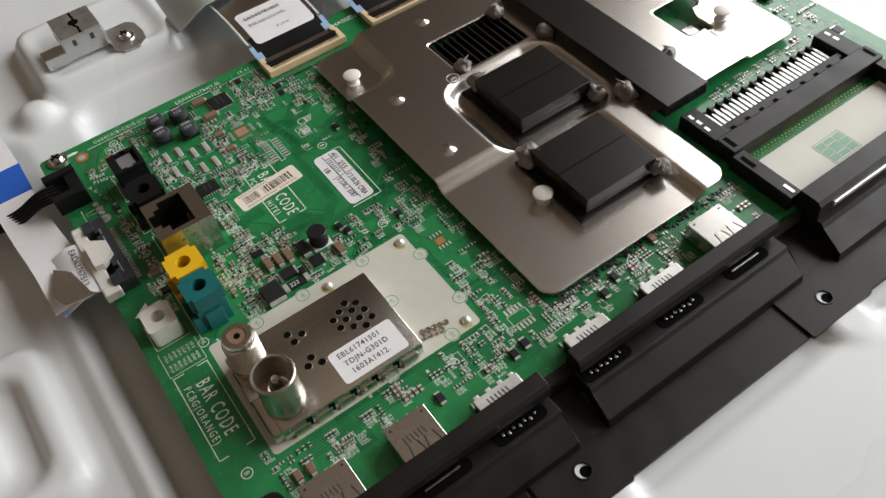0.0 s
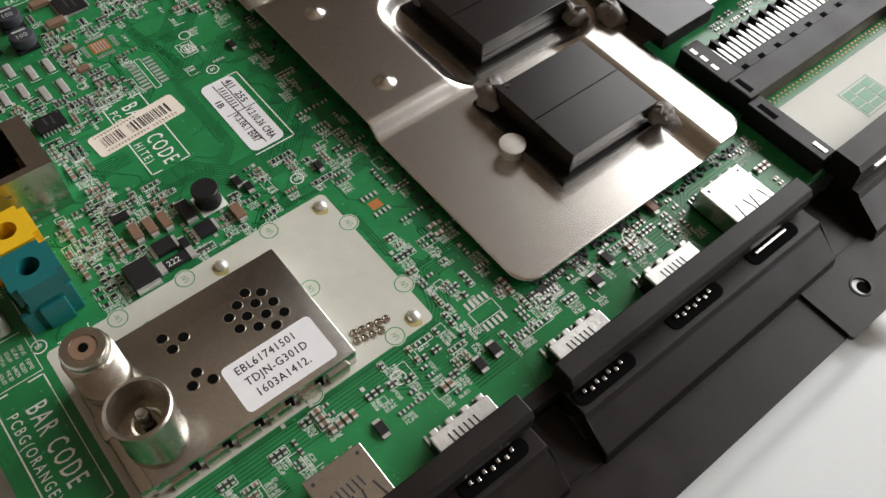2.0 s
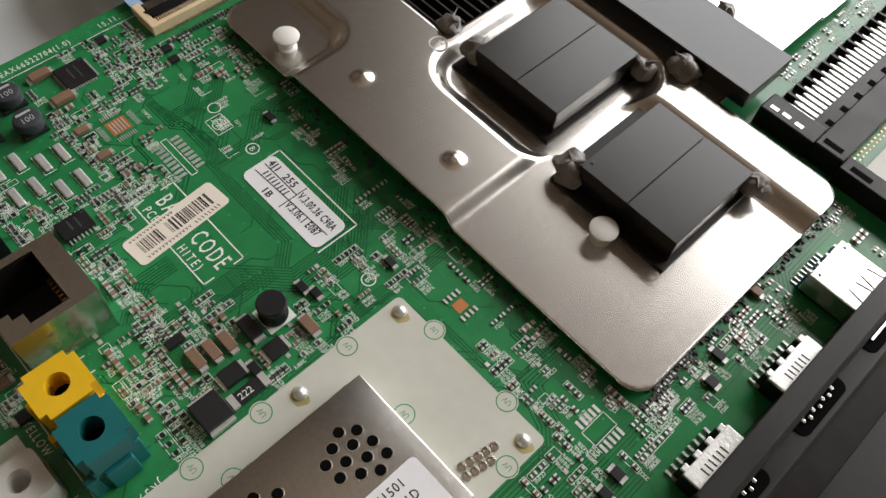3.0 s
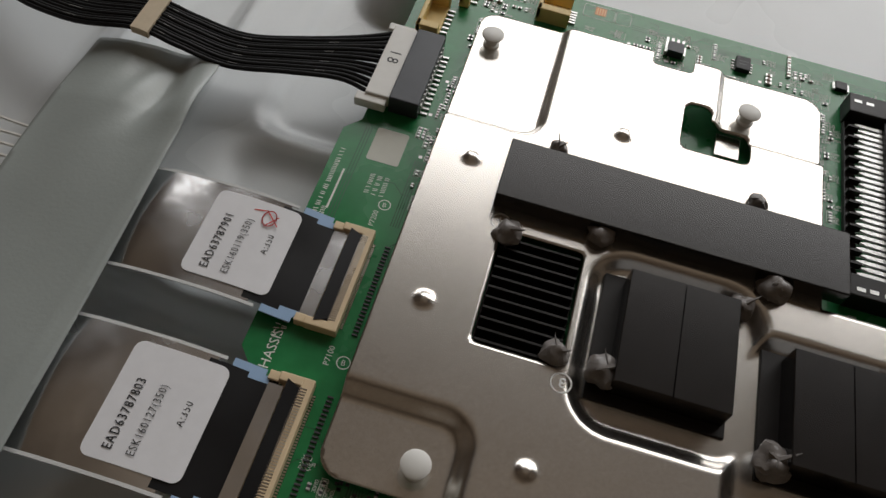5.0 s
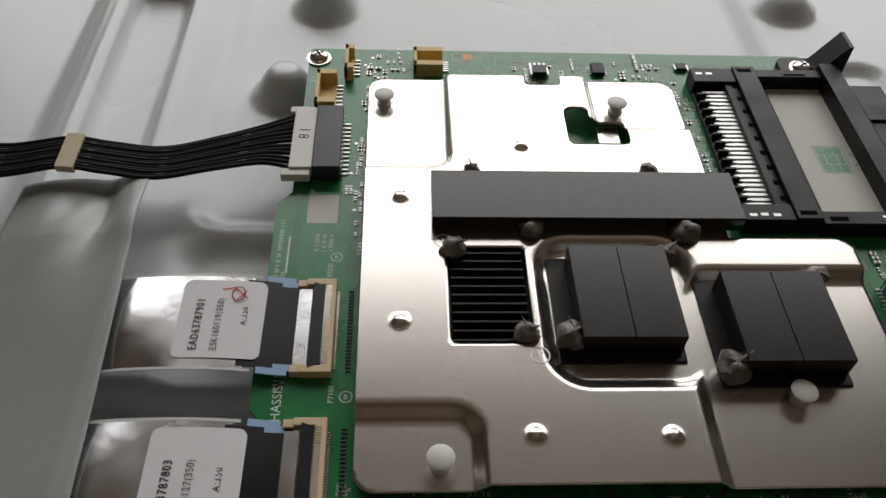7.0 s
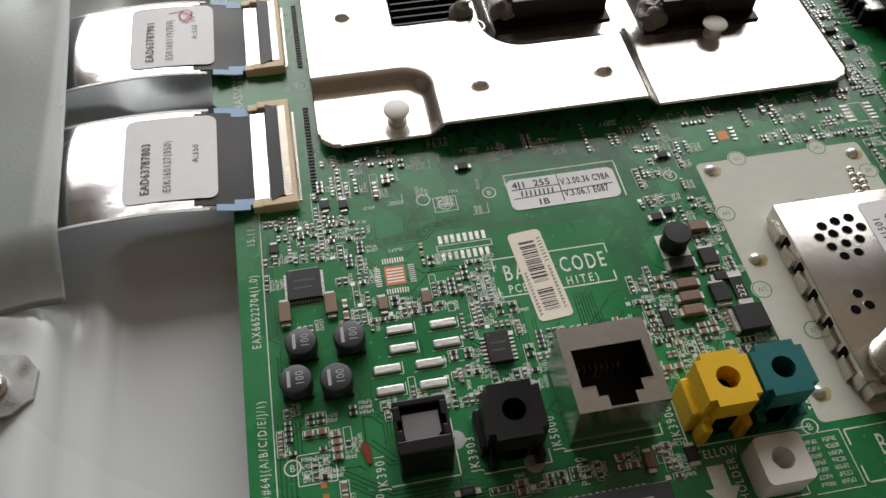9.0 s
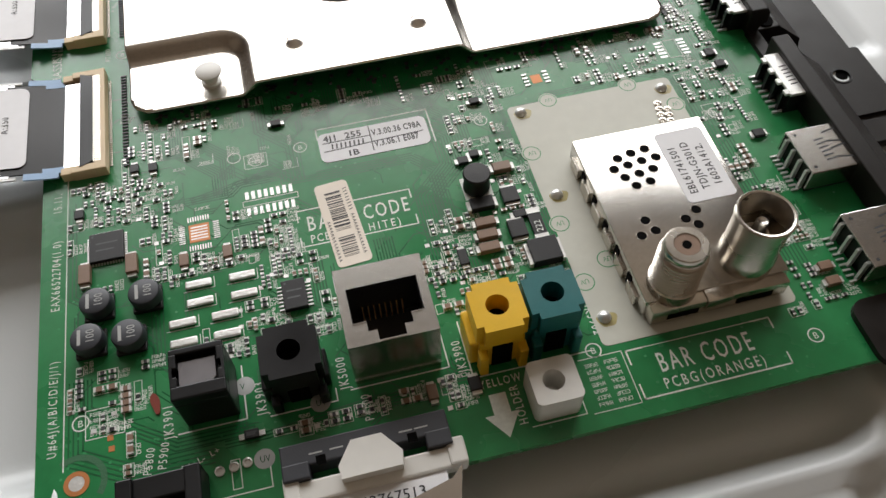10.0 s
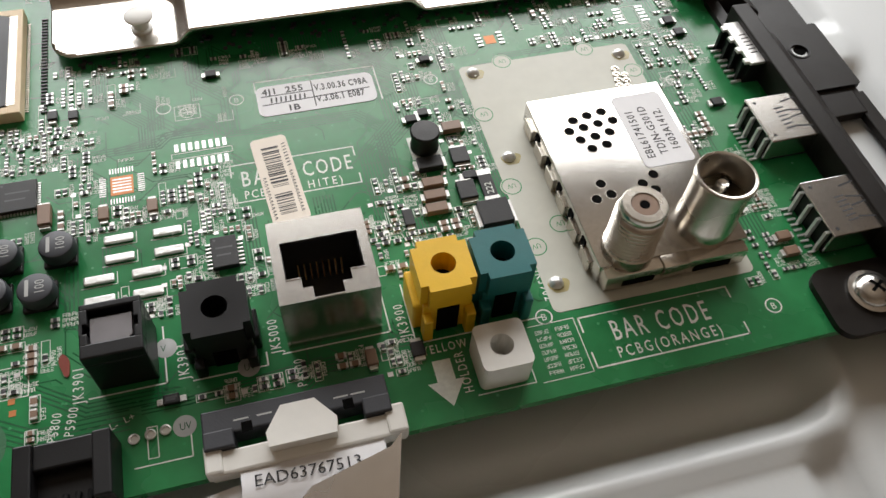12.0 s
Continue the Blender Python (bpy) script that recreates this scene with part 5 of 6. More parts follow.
ZONES = [(5, 14, 24, 34, 26), (5, 46, 26, 75, 60), (22, 48, 52, 60, 40), (18, 78, 34, 90, 34), (5, 64, 22, 76, 24), (36, 26, 56, 40, 34), (38, 40, 53, 60, 26), (52, 34, 84, 42, 34), (72, 26, 84, 48, 30), (84, 26, 98, 64, 50),
         (84, 62, 98, 90, 26), (98, 76, 140, 91, 30), (116, 76, 140, 88, 16), (139, 12, 149, 60, 46), (139, 60, 153, 92, 44), (145, 92, 153, 132, 60), (36, 8, 74, 16, 46), (92, 14, 99, 30, 10), (17, 149, 19, 178, 10), (14, 176, 19, 224, 26),
         (18, 225, 32, 240, 22), (44, 226, 118, 238, 46), (113, 178, 119, 222, 30), (24, 28, 54, 32, 16), (40, 84, 96, 91, 16), (98, 157, 118, 160, 4), (56, 80, 92, 90, 10), (5, 10, 40, 16, 12), (133, 11, 145, 15, 8), (142, 146, 160, 160, 14)]
for x0, y0, x1, y1, count in ZONES:
    made = tries = 0
    while made < count and tries < count * 14:
        tries += 1
        k = rc.choices((0, 1, 2, 3), (5, 2, 5, 1))[0]
        upright = rc.random() < 0.5
        w, d = KINDS[k][:2] if not upright else KINDS[k][1::-1]
        nx, ny = rc.choice(((1, 1), (1, 2), (2, 1), (1, 3), (3, 1), (2, 2), (1, 4)))
        px, py = w + rc.choice((0.45, 0.7, 1.3)), d + rc.choice((0.4, 0.55, 0.9))
        cx, cy = round(rc.uniform(x0, x1) * 2) / 2, round(rc.uniform(y0, y1) * 2) / 2
        if not free(cx - w / 2 - 0.25, cy - d / 2 - 0.25, cx + (nx - 1) * px + w / 2 + 0.25, cy + (ny - 1) * py + d / 2 + 0.25):
            continue
        block(cx - w / 2, cy - d / 2, cx + (nx - 1) * px + w / 2, cy + (ny - 1) * py + d / 2)
        for i in range(nx):
            for j in range(ny):
                if rc.random() < 0.9:
                    placed.append((cx + i * px, cy + j * py, k, upright))
                    made += 1
        # unreadable printed codes and outlines beside the group
        if rc.random() < 0.95:
            gx, gy = cx + (nx - 1) * px + w / 2 + 0.45, cy - d / 2
            for row in range(rc.choice((1, 2, 2, 3))):
                for c in range(rc.choice((4, 5, 5))):
                    z = 0.024 + rc.random() * 0.004
                    mark(gx + (row * 0.95 if upright else c * 0.5), gy + (c * 0.5 if upright else row * 0.95), upright, z)
        if rc.random() < 0.6:
            a, b, c, e = cx - w / 2 - 0.3, cy - d / 2 - 0.3, cx + (nx - 1) * px + w / 2 + 0.3, cy + (ny - 1) * py + d / 2 + 0.3
            strip(codes, [(a, b), (c, b), (c, e), (a, e), (a, b)], 0.12, 0.022)
        # tinned bare pads
        if rc.random() < 0.25:
            placed.append((cx - w / 2 - 1.3, cy, 5, upright))
near = [p for p in placed if p[2] < 5 and 5 < p[0] < 100 and 10 < p[1] < 80]
rc.shuffle(near)
near = set(near[:300])
rest = [bm_new(), bm_new(), bm_new()]
for p in placed:
    x, y, k, upright = p
    if p in near:
        ob = new("chip_component", MESHES[k])
        ob.parent = board
        ob.matrix_basis = pose(x * 0.001, y * 0.001, 0, 0, 0, 90 if upright else 0)
        continue
    if k == 5:
        box(rest[1], x - 0.45, y - 0.4, 0.02, x + 0.45, y + 0.4, 0.1)
        continue
    w, d, h, body = KINDS[k]
    e = w * 0.29
    if upright:
        box(rest[0 if body != "ceramic" else 2], x - d / 2, y - w / 2 + e, 0.06, x + d / 2, y + w / 2 - e, h)
        box(rest[1], x - d / 2, y - w / 2, 0.03, x + d / 2, y - w / 2 + e, h * 0.96), box(rest[1], x - d / 2, y + w / 2 - e, 0.03, x + d / 2, y + w / 2, h * 0.96)
    else:
        box(rest[0 if body != "ceramic" else 2], x - w / 2 + e, y - d / 2, 0.06, x + w / 2 - e, y + d / 2, h)
        box(rest[1], x - w / 2, y - d / 2, 0.03, x - w / 2 + e, y + d / 2, h * 0.96), box(rest[1], x + w / 2 - e, y - d / 2, 0.03, x + w / 2, y + d / 2, h * 0.96)
for bm, nm, mat in zip(rest, ("small_component_body", "small_component_end", "small_ceramic_body"), ("resistor", "solder", "ceramic")):
    tagged(part(nm, bm, mat, board), kind="stuff")
# dense tiny parts along the shield's front edge
bm = bm_new()
for _ in range(260):
    x, y = rc.uniform(24, 142), rc.uniform(89.5, 96)
    if rc.random() < 0.5:
        x, y = rc.uniform(143.5, 146), rc.uniform(92, 156)
    box(bm, x - 0.4, y - 0.25, 0.03, x + 0.4, y + 0.25, 0.5)
tagged(part("tiny_component_body", bm, "resistor", board), kind="stuff")
# rows of pins beside the flat-cable connectors
for y0, count in ((79, 30), (121, 25)):
    pieces("pad_resistor", "resistor", board, [(16.8, y0 + 0.95 * k, 0.03, 18.0, y0 + 0.95 * k + 0.36, 0.35) for k in range(count)])

part("ground_patch", prism(bm_new(), rounded(4.6, 166.6, 12.6, 177.0, 0.6), 0.0, 0.05), "mask_pale", board, "pale bare ground patch at the edge")
# ---- screen print ----
for x, y0, y1 in ((1.2, 116, 132), (2.6, 118, 128), (-1.8, 134, 168), (7.4, 157, 163), (9.2, 157, 163), (11.0, 157, 163), (-0.2, 140, 150)):
    y = y0
    while y < y1:
        strip(codes, [(x, y), (x + 0.9, y + rc.choice((0, 0.2)))], 0.22, 0.03)
        y += rc.choice((0.55, 0.55, 1.1))
bm = sk
strip(bm, [(103.0, 9.0), (103.0, 11.7), (106, 11.7)], 0.3, 0.03), strip(bm, [(127, 11.7), (130.6, 11.7), (130.6, 9.6)], 0.3, 0.03)
strip(bm, [(103.0, 5), (103.0, 2.2), (130.6, 2.2), (130.6, 4.4)], 0.3, 0.03), strip(bm, [(106, 11.7), (127, 11.7)], 0.16, 0.03)
strip(bm, [(50.4, 55), (50.4, 57.8), (73.7, 57.8), (73.7, 55.6)], 0.28, 0.03), strip(bm, [(50.3, 51), (50.3, 48.8), (73.7, 48.8), (73.7, 51)], 0.28, 0.03)
strip(bm, [(57.6, 78.9), (82.2, 78.9), (82.2, 69.2)], 0.32, 0.03), strip(bm, [(57.6, 76), (57.6, 78.9)], 0.32, 0.03)
strip(bm, [(93.6, 1.8), (102.2, 1.8), (102.2, 12), (94.2, 12)], 0.16, 0.03)
strip(bm, [(5.4, 14), (5.4, 104)], 0.2, 0.03)
strip(bm, [(54.2, 16.6), (71.8, 16.6), (71.8, 25)], 0.25, 0.03), strip(bm, [(24.4, 15.8), (36, 15.8), (36, 26)], 0.25, 0.03), strip(bm, [(40, 15.2), (51.6, 15.2), (51.6, 17.5)], 0.25, 0.03)
strip(bm, [(75.4, 25), (75.4, 13.4), (97, 13.4)], 0.25, 0.03), strip(bm, [(82.8, 2.2), (92.4, 2.2), (92.4, 11.6)], 0.2, 0.03)
strip(bm, [(30.5, 3), (38.8, 3), (38.8, 9.4)], 0.2, 0.03), strip(bm, [(32.5, 4), (34, 4), (34, 9), (32.5, 9), (32.5, 4)], 0.16, 0.03)
prism(bm, [(77.0, 9.6), (80.0, 9.6), (80.0, 5.8), (81.4, 5.8), (78.5, 1.4), (75.4, 5.8), (77.0, 5.8)], 0.02, 0.04)
for x, y in ((8.2, 22.0), (97.5, 13.3), (137.2, 6.2), (143.2, 61.6), (53.7, 74.9), (93.1, 72.5), (147.2, 118.2), (13.1, 155.0), (17.3, 114.6), (39.6, 75.4)):
    for k in range(24):
        a, b = 2 * math.pi * k / 24, 2 * math.pi * (k + 1) / 24
        bm.faces.new([bm.verts.new((x + r * math.cos(c), y + r * math.sin(c), 0.03)) for r, c in ((1.25, a), (1.5, a), (1.5, b), (1.25, b))])
x, y = 44.0, 73.5
for r0 in (0.8,):
    for k in range(20):
        a, b = 2 * math.pi * k / 20, 2 * math.pi * (k + 1) / 20
        bm.faces.new([bm.verts.new((x + r * math.cos(c), y + r * math.sin(c), 0.03)) for r, c in ((1.3, a), (1.5, a), (1.5, b), (1.3, b))])
strip(bm, [(x - 2.4, y - 1.9), (x + 2.4, y - 1.9), (x + 2.4, y + 1.9), (x - 2.4, y + 1.9), (x - 2.4, y - 1.9)], 0.16, 0.03)
strip(bm, [(x - 0.7, y), (x + 0.7, y)], 0.2, 0.032), strip(bm, [(x, y - 0.7), (x, y + 0.7)], 0.2, 0.034)
strip(bm, [(9, 24), (15.5, 24), (15.5, 18.6), (9, 18.6), (9, 24)], 0.16, 0.03)


def code_row(x, y, n, upright=False):
    """A row of printing too small to read, as little bars."""
    for c in range(n):
        z = 0.028 + rc.random() * 0.004
        mark(x + (0 if upright else c * 0.5), y + (c * 0.5 if upright else 0), upright, z)


for k in range(4):
    code_row(9.8, 19.2 + k * 1.2, 10)
for k in range(7):
    for c in range(2):
        code_row(95.0 + c * 3.6, 2.8 + k * 1.25, 5)
spots = 0
for _ in range(900):
    x, y = rc.uniform(6, 150), rc.choice((rc.uniform(12, 92), rc.uniform(12, 92), rc.uniform(225, 240)))
    if spots < 60 and free(x - 0.2, y - 0.2, x + 3, y + 2.4):
        spots += 1
        up = rc.random() < 0.4
        for row in range(rc.choice((1, 2, 3))):
            code_row(x + (row * 0.95 if up else 0), y + (0 if up else row * 0.95), rc.choice((4, 5, 6)), up)
        if rc.random() < 0.35:
            strip(codes, [(x - 0.4, y - 0.3), (x + 2.9, y - 0.3), (x + 2.9, y + 2.3)], 0.13, 0.026)
for k in range(10):
    strip(bm, [(0.9, 150 + k * 1.2), (0.9, 150.8 + k * 1.2)], 0.5, 0.03)
tagged(part("printed_outline", bm, "silk", board, "white screen-printed outlines"), kind="stuff")
tagged(part("fine_print", codes, "silk", board), kind="stuff")
for x, y in ((8.2, 22.0), (97.5, 13.3), (137.2, 6.2), (143.2, 61.6), (53.7, 74.9), (93.1, 72.5), (147.2, 118.2), (13.1, 155.0), (17.3, 114.6)):
    text("B", x - 0.55, y - 0.65, 1.8, "silk", board, 0.03)
text("BAR CODE", 107.6, 6.3, 5.4, "silk", board, 0.03, width=0.56, thick=0.03, space=1.3)
text("PCBG(ORANGE)", 107.2, 3.1, 2.9, "silk", board, 0.03, width=0.7, space=1.38, thick=0.02)
text("BAR", 52.0, 52.4, 5.2, "silk", board, 0.03, width=0.62, thick=0.03, space=1.3), text("CODE", 63.4, 52.4, 5.2, "silk", board, 0.03, width=0.58, thick=0.03, space=1.24)
text("PCBG(W", 52.2, 49.4, 2.7, "silk", board, 0.03, width=0.72, space=1.25, thick=0.02), text("HITE)", 63.8, 49.4, 2.7, "silk", board, 0.03, width=0.72, space=1.5, thick=0.02)
text("YELLOW", 76.0, 11.0, 2.2, "silk", board, 0.03, width=0.72, space=1.3, thick=0.015)
text("HOLDER", 82.3, 3.0, 2.2, "silk", board, 0.03, 90, width=0.72, space=1.3, thick=0.015)
text("JK3900", 74.8, 15.0, 2.4, "silk", board, 0.03, 90, width=0.72, space=1.3, thick=0.015)
text("JK3902", 98.8, 22.5, 2.4, "silk", board, 0.03, -90, width=0.72, space=1.3, thick=0.015)
text("JK5000", 54.0, 17.0, 2.4, "silk", board, 0.03, 90, width=0.72, space=1.3, thick=0.015)
text("JK3903", 39.4, 15.8, 2.4, "silk", board, 0.03, 90, width=0.72, space=1.3, thick=0.015)
text("JK3901", 23.6, 15.4, 2.4, "silk", board, 0.03, 90, width=0.72, space=1.3, thick=0.015)
text("P4100", 57.0, 10.2, 2.2, "silk", board, 0.03, 90, width=0.72, space=1.3, thick=0.015)
text("P5800", 19.6, 9.8, 2.1, "silk", board, 0.03, 80, width=0.75, space=1.25), text("P5900", 22.0, 10.2, 2.1, "silk", board, 0.03, 80, width=0.75, space=1.25)
text("R-  R+  L-  L+", 22.4, 8.2, 1.6, "silk", board, 0.03, 18)
text("P7100", 14.6, 113.0, 1.8, "silk", board, 0.03, 90), text("P7200", 12.4, 148.4, 1.8, "silk", board, 0.03, 90)
text("CHASSIS", 3.4, 106.4, 3.0, "silk", board, 0.03, 90)
text("EAX66522704(1.0)", 4.2, 46.0, 2.3, "silk", board, 0.03, 90, width=0.72, space=1.3, thick=0.015)
text("U#64J(A/B/C/D/E/J/1)", 4.2, 16.8, 2.2, "silk", board, 0.03, 90, width=0.72, space=1.3)
text("15.11.", 4.2, 69.6, 2.3, "silk", board, 0.03, 90, width=0.72, space=1.3, thick=0.015)
text("SH", 2.6, 226.5, 2.4, "silk", board, 0.03, 90)

for x, y, body in ((36.2, 22.0, "V"), (48.6, 15.6, "UV"), (38.0, 8.0, "UV")):
    part("print_disc", cyl(bm_new(), x, y, 0.0, 0.035, 1.75, n=24), "grey_ink", board)
    text(body, x - 0.8, y - 0.6, 1.7, "trace_dark", board, 0.045, width=0.8)
for x, y in ((30.6, 7.6), (33.0, 7.8), (35.2, 8.0)):
    part("plated_hole", lathe(bm_new(), x, y, [(0.85, 0.02), (0.85, 0.3), (0.6, 0.35), (0.5, 0.1)], 16), "solder", board, smooth=True)
pieces("copper_pad", "copper", board, [(12.6, 17.6, 0.02, 13.6, 18.6, 0.06), (12.8, 15.6, 0.02, 13.8, 16.6, 0.06)])

# paper labels stuck to the board
lab = socket("version_label", "white paper version label")
part("paper", prism(bm_new(), rounded(57.6, 69.0, 81.4, 77.3, 1.6), 0.03, 0.12), "label", lab)
text("4J1  255", 58.8, 74.8, 2.4, "ink", lab, 0.14, width=0.95, space=1.1, thick=0.06), text("1B", 63.2, 69.7, 2.2, "ink", lab, 0.14, width=1.1, thick=0.06)
text("V.3.00.36 C98A", 69.3, 74.1, 2.5, "ink", lab, 0.14, width=0.6, space=1.12, thick=0.07), text("V.3.06.1 E087", 69.3, 70.9, 2.5, "ink", lab, 0.14, width=0.62, space=1.12, thick=0.07)
bm = bm_new()
strip(bm, [(58.6, 74.4), (68.8, 74.4)], 0.26, 0.135), strip(bm, [(58.6, 72.0), (80.2, 72.9)], 0.26, 0.135), strip(bm, [(68.9, 77.0), (68.9, 70)], 0.24, 0.138)
for k in range(8):
    strip(bm, [(60.4 + k * 0.95, 72.6), (60.5 + k * 0.95, 73.7)], 0.34, 0.135)
part("label_line", bm, "ink", lab)
lab = socket("barcode_label", "buff paper label with a black bar code")
tilt = Matrix.Translation((59.0, 52.9, 0)) @ Matrix.Rotation(radians(4.7), 4, "Z")
bm = prism(bm_new(), rounded(-3.45, -10.6, 3.45, 10.6, 1.0), 0.05, 0.14)
bm.transform(tilt)
part("paper", bm, "buff", lab)
bm, y = bm_new(), -8.4
while y < 8.4:
    w = rc.choice((0.12, 0.12, 0.25, 0.38))
    if not -3.4 < y < -2.6:
        strip(bm, [(-1.6, y), (1.3, y)], w, 0.16)
    y += w + rc.choice((0.18, 0.25, 0.4))
bm.transform(tilt)
part("bars", bm, "ink", lab)
bm = bm_new()
for k in range(13):
    strip(bm, [(2.2, -8.6 + k * 0.8), (2.7, -8.4 + k * 0.8)], 0.14, 0.16), strip(bm, [(2.2, -8.2 + k * 0.8), (2.6, -8.3 + k * 0.8)], 0.12, 0.161)
    if k < 8:
        strip(bm, [(2.2, 2.6 + k * 0.8), (2.8, 2.75 + k * 0.8)], 0.2, 0.16)
    strip(bm, [(-2.9, -9.2 + k * 0.8), (-2.4, -9.0 + k * 0.8)], 0.14, 0.162), strip(bm, [(-2.8, -8.8 + k * 0.8), (-2.4, -8.9 + k * 0.8)], 0.12, 0.163)
bm.transform(tilt)
part("label_print", bm, "ink", lab)

# ---- sockets and cables at the front edge ----
sock = socket("ribbon_socket", "black ribbon cable socket with fine pins")
bm = bm_new()
box(bm, 41.0, 3.4, 0, 68.6, 7.4, 4.4, bevel=0.25), box(bm, 41.0, 1.2, 0, 45.4, 4, 4.8, bevel=0.25), box(bm, 64.4, 1.2, 0, 68.6, 4, 4.8, bevel=0.25)
part("housing", bm, "slate", sock)
pieces("pin", "solder", sock, [(43.4 + k * 1.15, 7.2, 0.03, 43.95 + k * 1.15, 8.7, 0.45) for k in range(20)])
pieces("housing_slot", "grey_ink", sock, [(x, 5.0, 4.38, x + 2.2, 5.25, 4.43) for x in (45.6, 49.0, 60.4, 63.0)])
pieces("key_slot", "hollow_shade", sock, [(x, 3.0, 4.36, x + 1.6, 4.6, 4.42) for x in (46.6, 61.6)])
spk = socket("speaker_socket", "black plastic speaker wire socket")
bm = bm_new()
box(bm, 15.6, -2.2, 0, 18.2, 7.6, 6.2, bevel=0.3), box(bm, 26.2, -2.2, 0, 28.8, 7.6, 6.2, bevel=0.3), box(bm, 18, 3.6, 0, 26.4, 7.6, 5.4, bevel=0.3), box(bm, 18, -2.0, 0, 26.4, 4, 3.4, bevel=0.2)
part("housing", bm, "black_shiny", spk)
wires = root("speaker_wires", "bundle of thin black speaker wires over the edge", "cable")
for k in range(5):
    pts = smooth_path([(18.6 + k * 1.7, 0, 3.6), (18.0 + k * 1.5, -6, 3.0), (14 + k * 1.4, -16, -3), (6 + k * 1.3, -34, -7.5 + 0.2 * k), (-6 + k * 1.5, -70, -8), (-24 + k * 2, -120, -8)])
    part("wire", tube(bm_new(), pts, 0.5), "wire", wires, smooth=True)

ribbon_c = root("front_ribbon_cable", "white flat ribbon cable plugged in, with blue tape", "ribbon cable")
bm = bm_new()
box(bm, 41.4, -2.4, 0.8, 70.2, 1.2, 3.8, bevel=0.4), box(bm, 40.8, -2.2, 1.0, 43.4, 2.4, 4.2, bevel=0.4), box(bm, 67.4, -2.2, 1.0, 70.4, 2.4, 4.2, bevel=0.4)
prism(bm, [(50.2, -0.8), (60.0, -0.8), (60.4, 1.6), (57.6, 5.2), (52.6, 5.2), (50.0, 1.4)], 3.6, 6.0)
part("plug", bm, "white", ribbon_c, "white nylon plug with a latch")


def sheet_strip(points, width, name, mat, parent, label="", lift=0.0, thick=0.3):
    """A band along a way that mostly runs in y; width across x."""
    bm = bm_new()
    rows = []
    for p in points:
        x, y, z = p[0], p[1], p[2] + lift
        rows.append([bm.verts.new((x + s * width / 2, y + s * p[3] if len(p) > 3 else y, z + h)) for s, h in ((-1, 0), (1, 0), (1, thick), (-1, thick))])
    for a, b in zip(rows, rows[1:]):
        for j in range(4):
            bm.faces.new((a[j], a[(j + 1) % 4], b[(j + 1) % 4], b[j]))
    bm.faces.new(rows[0]), bm.faces.new(rows[-1])
    return part(name, bm, mat, parent, label, smooth=True)


sheet_strip([(56, -1.5, 2.8), (56, -4.5, 3.3), (55.8, -7, 2.9), (55.6, -10, 1.6), (55, -14, -0.6)], 21, "band", "label", ribbon_c)
part("trim_tape", ribbon(bm_new(), [(58.0, -13.6, -0.2), (66.0, -13.2, 0.4)], 0.9, 0.3), "blue", ribbon_c, "blue edge of the ribbon")
way = smooth_path([(64, -9.4, 0.4), (48, -9.8, 1.4), (30, -11.5, -1.0), (10, -13, -3.6), (-14, -13.4, -5.2), (-40, -15, -5.6), (-90, -19, -6.0), (-160, -24, -6.4)])
part("band", ribbon(bm_new(), way, 6.4, 0.4), "label", ribbon_c, smooth=True)
part("tape", ribbon(bm_new(), [p + Vector((0, 0, 0.06)) for p in way if -14 < p[0] < 8], 6.7, 0.5), "blue_deep", ribbon_c, "bright blue wrap tape", smooth=True)
bm = prism(bm_new(), [(55.0, -7.0), (67, -4.6), (69.0, -3.0), (66.5, -12), (60, -14), (50.0, -11)], 2.6, 2.9)
for v in bm.verts:
    v.co.z += 0.12 * (v.co.x - 46) + 0.10 * (v.co.y + 4)
part("fold", bm, "foil", ribbon_c, "creased shiny fold of the ribbon")
text("EAD63767513", 47.2, -5.2, 2.5, "ink", ribbon_c, 3.72, -2, width=1.05)

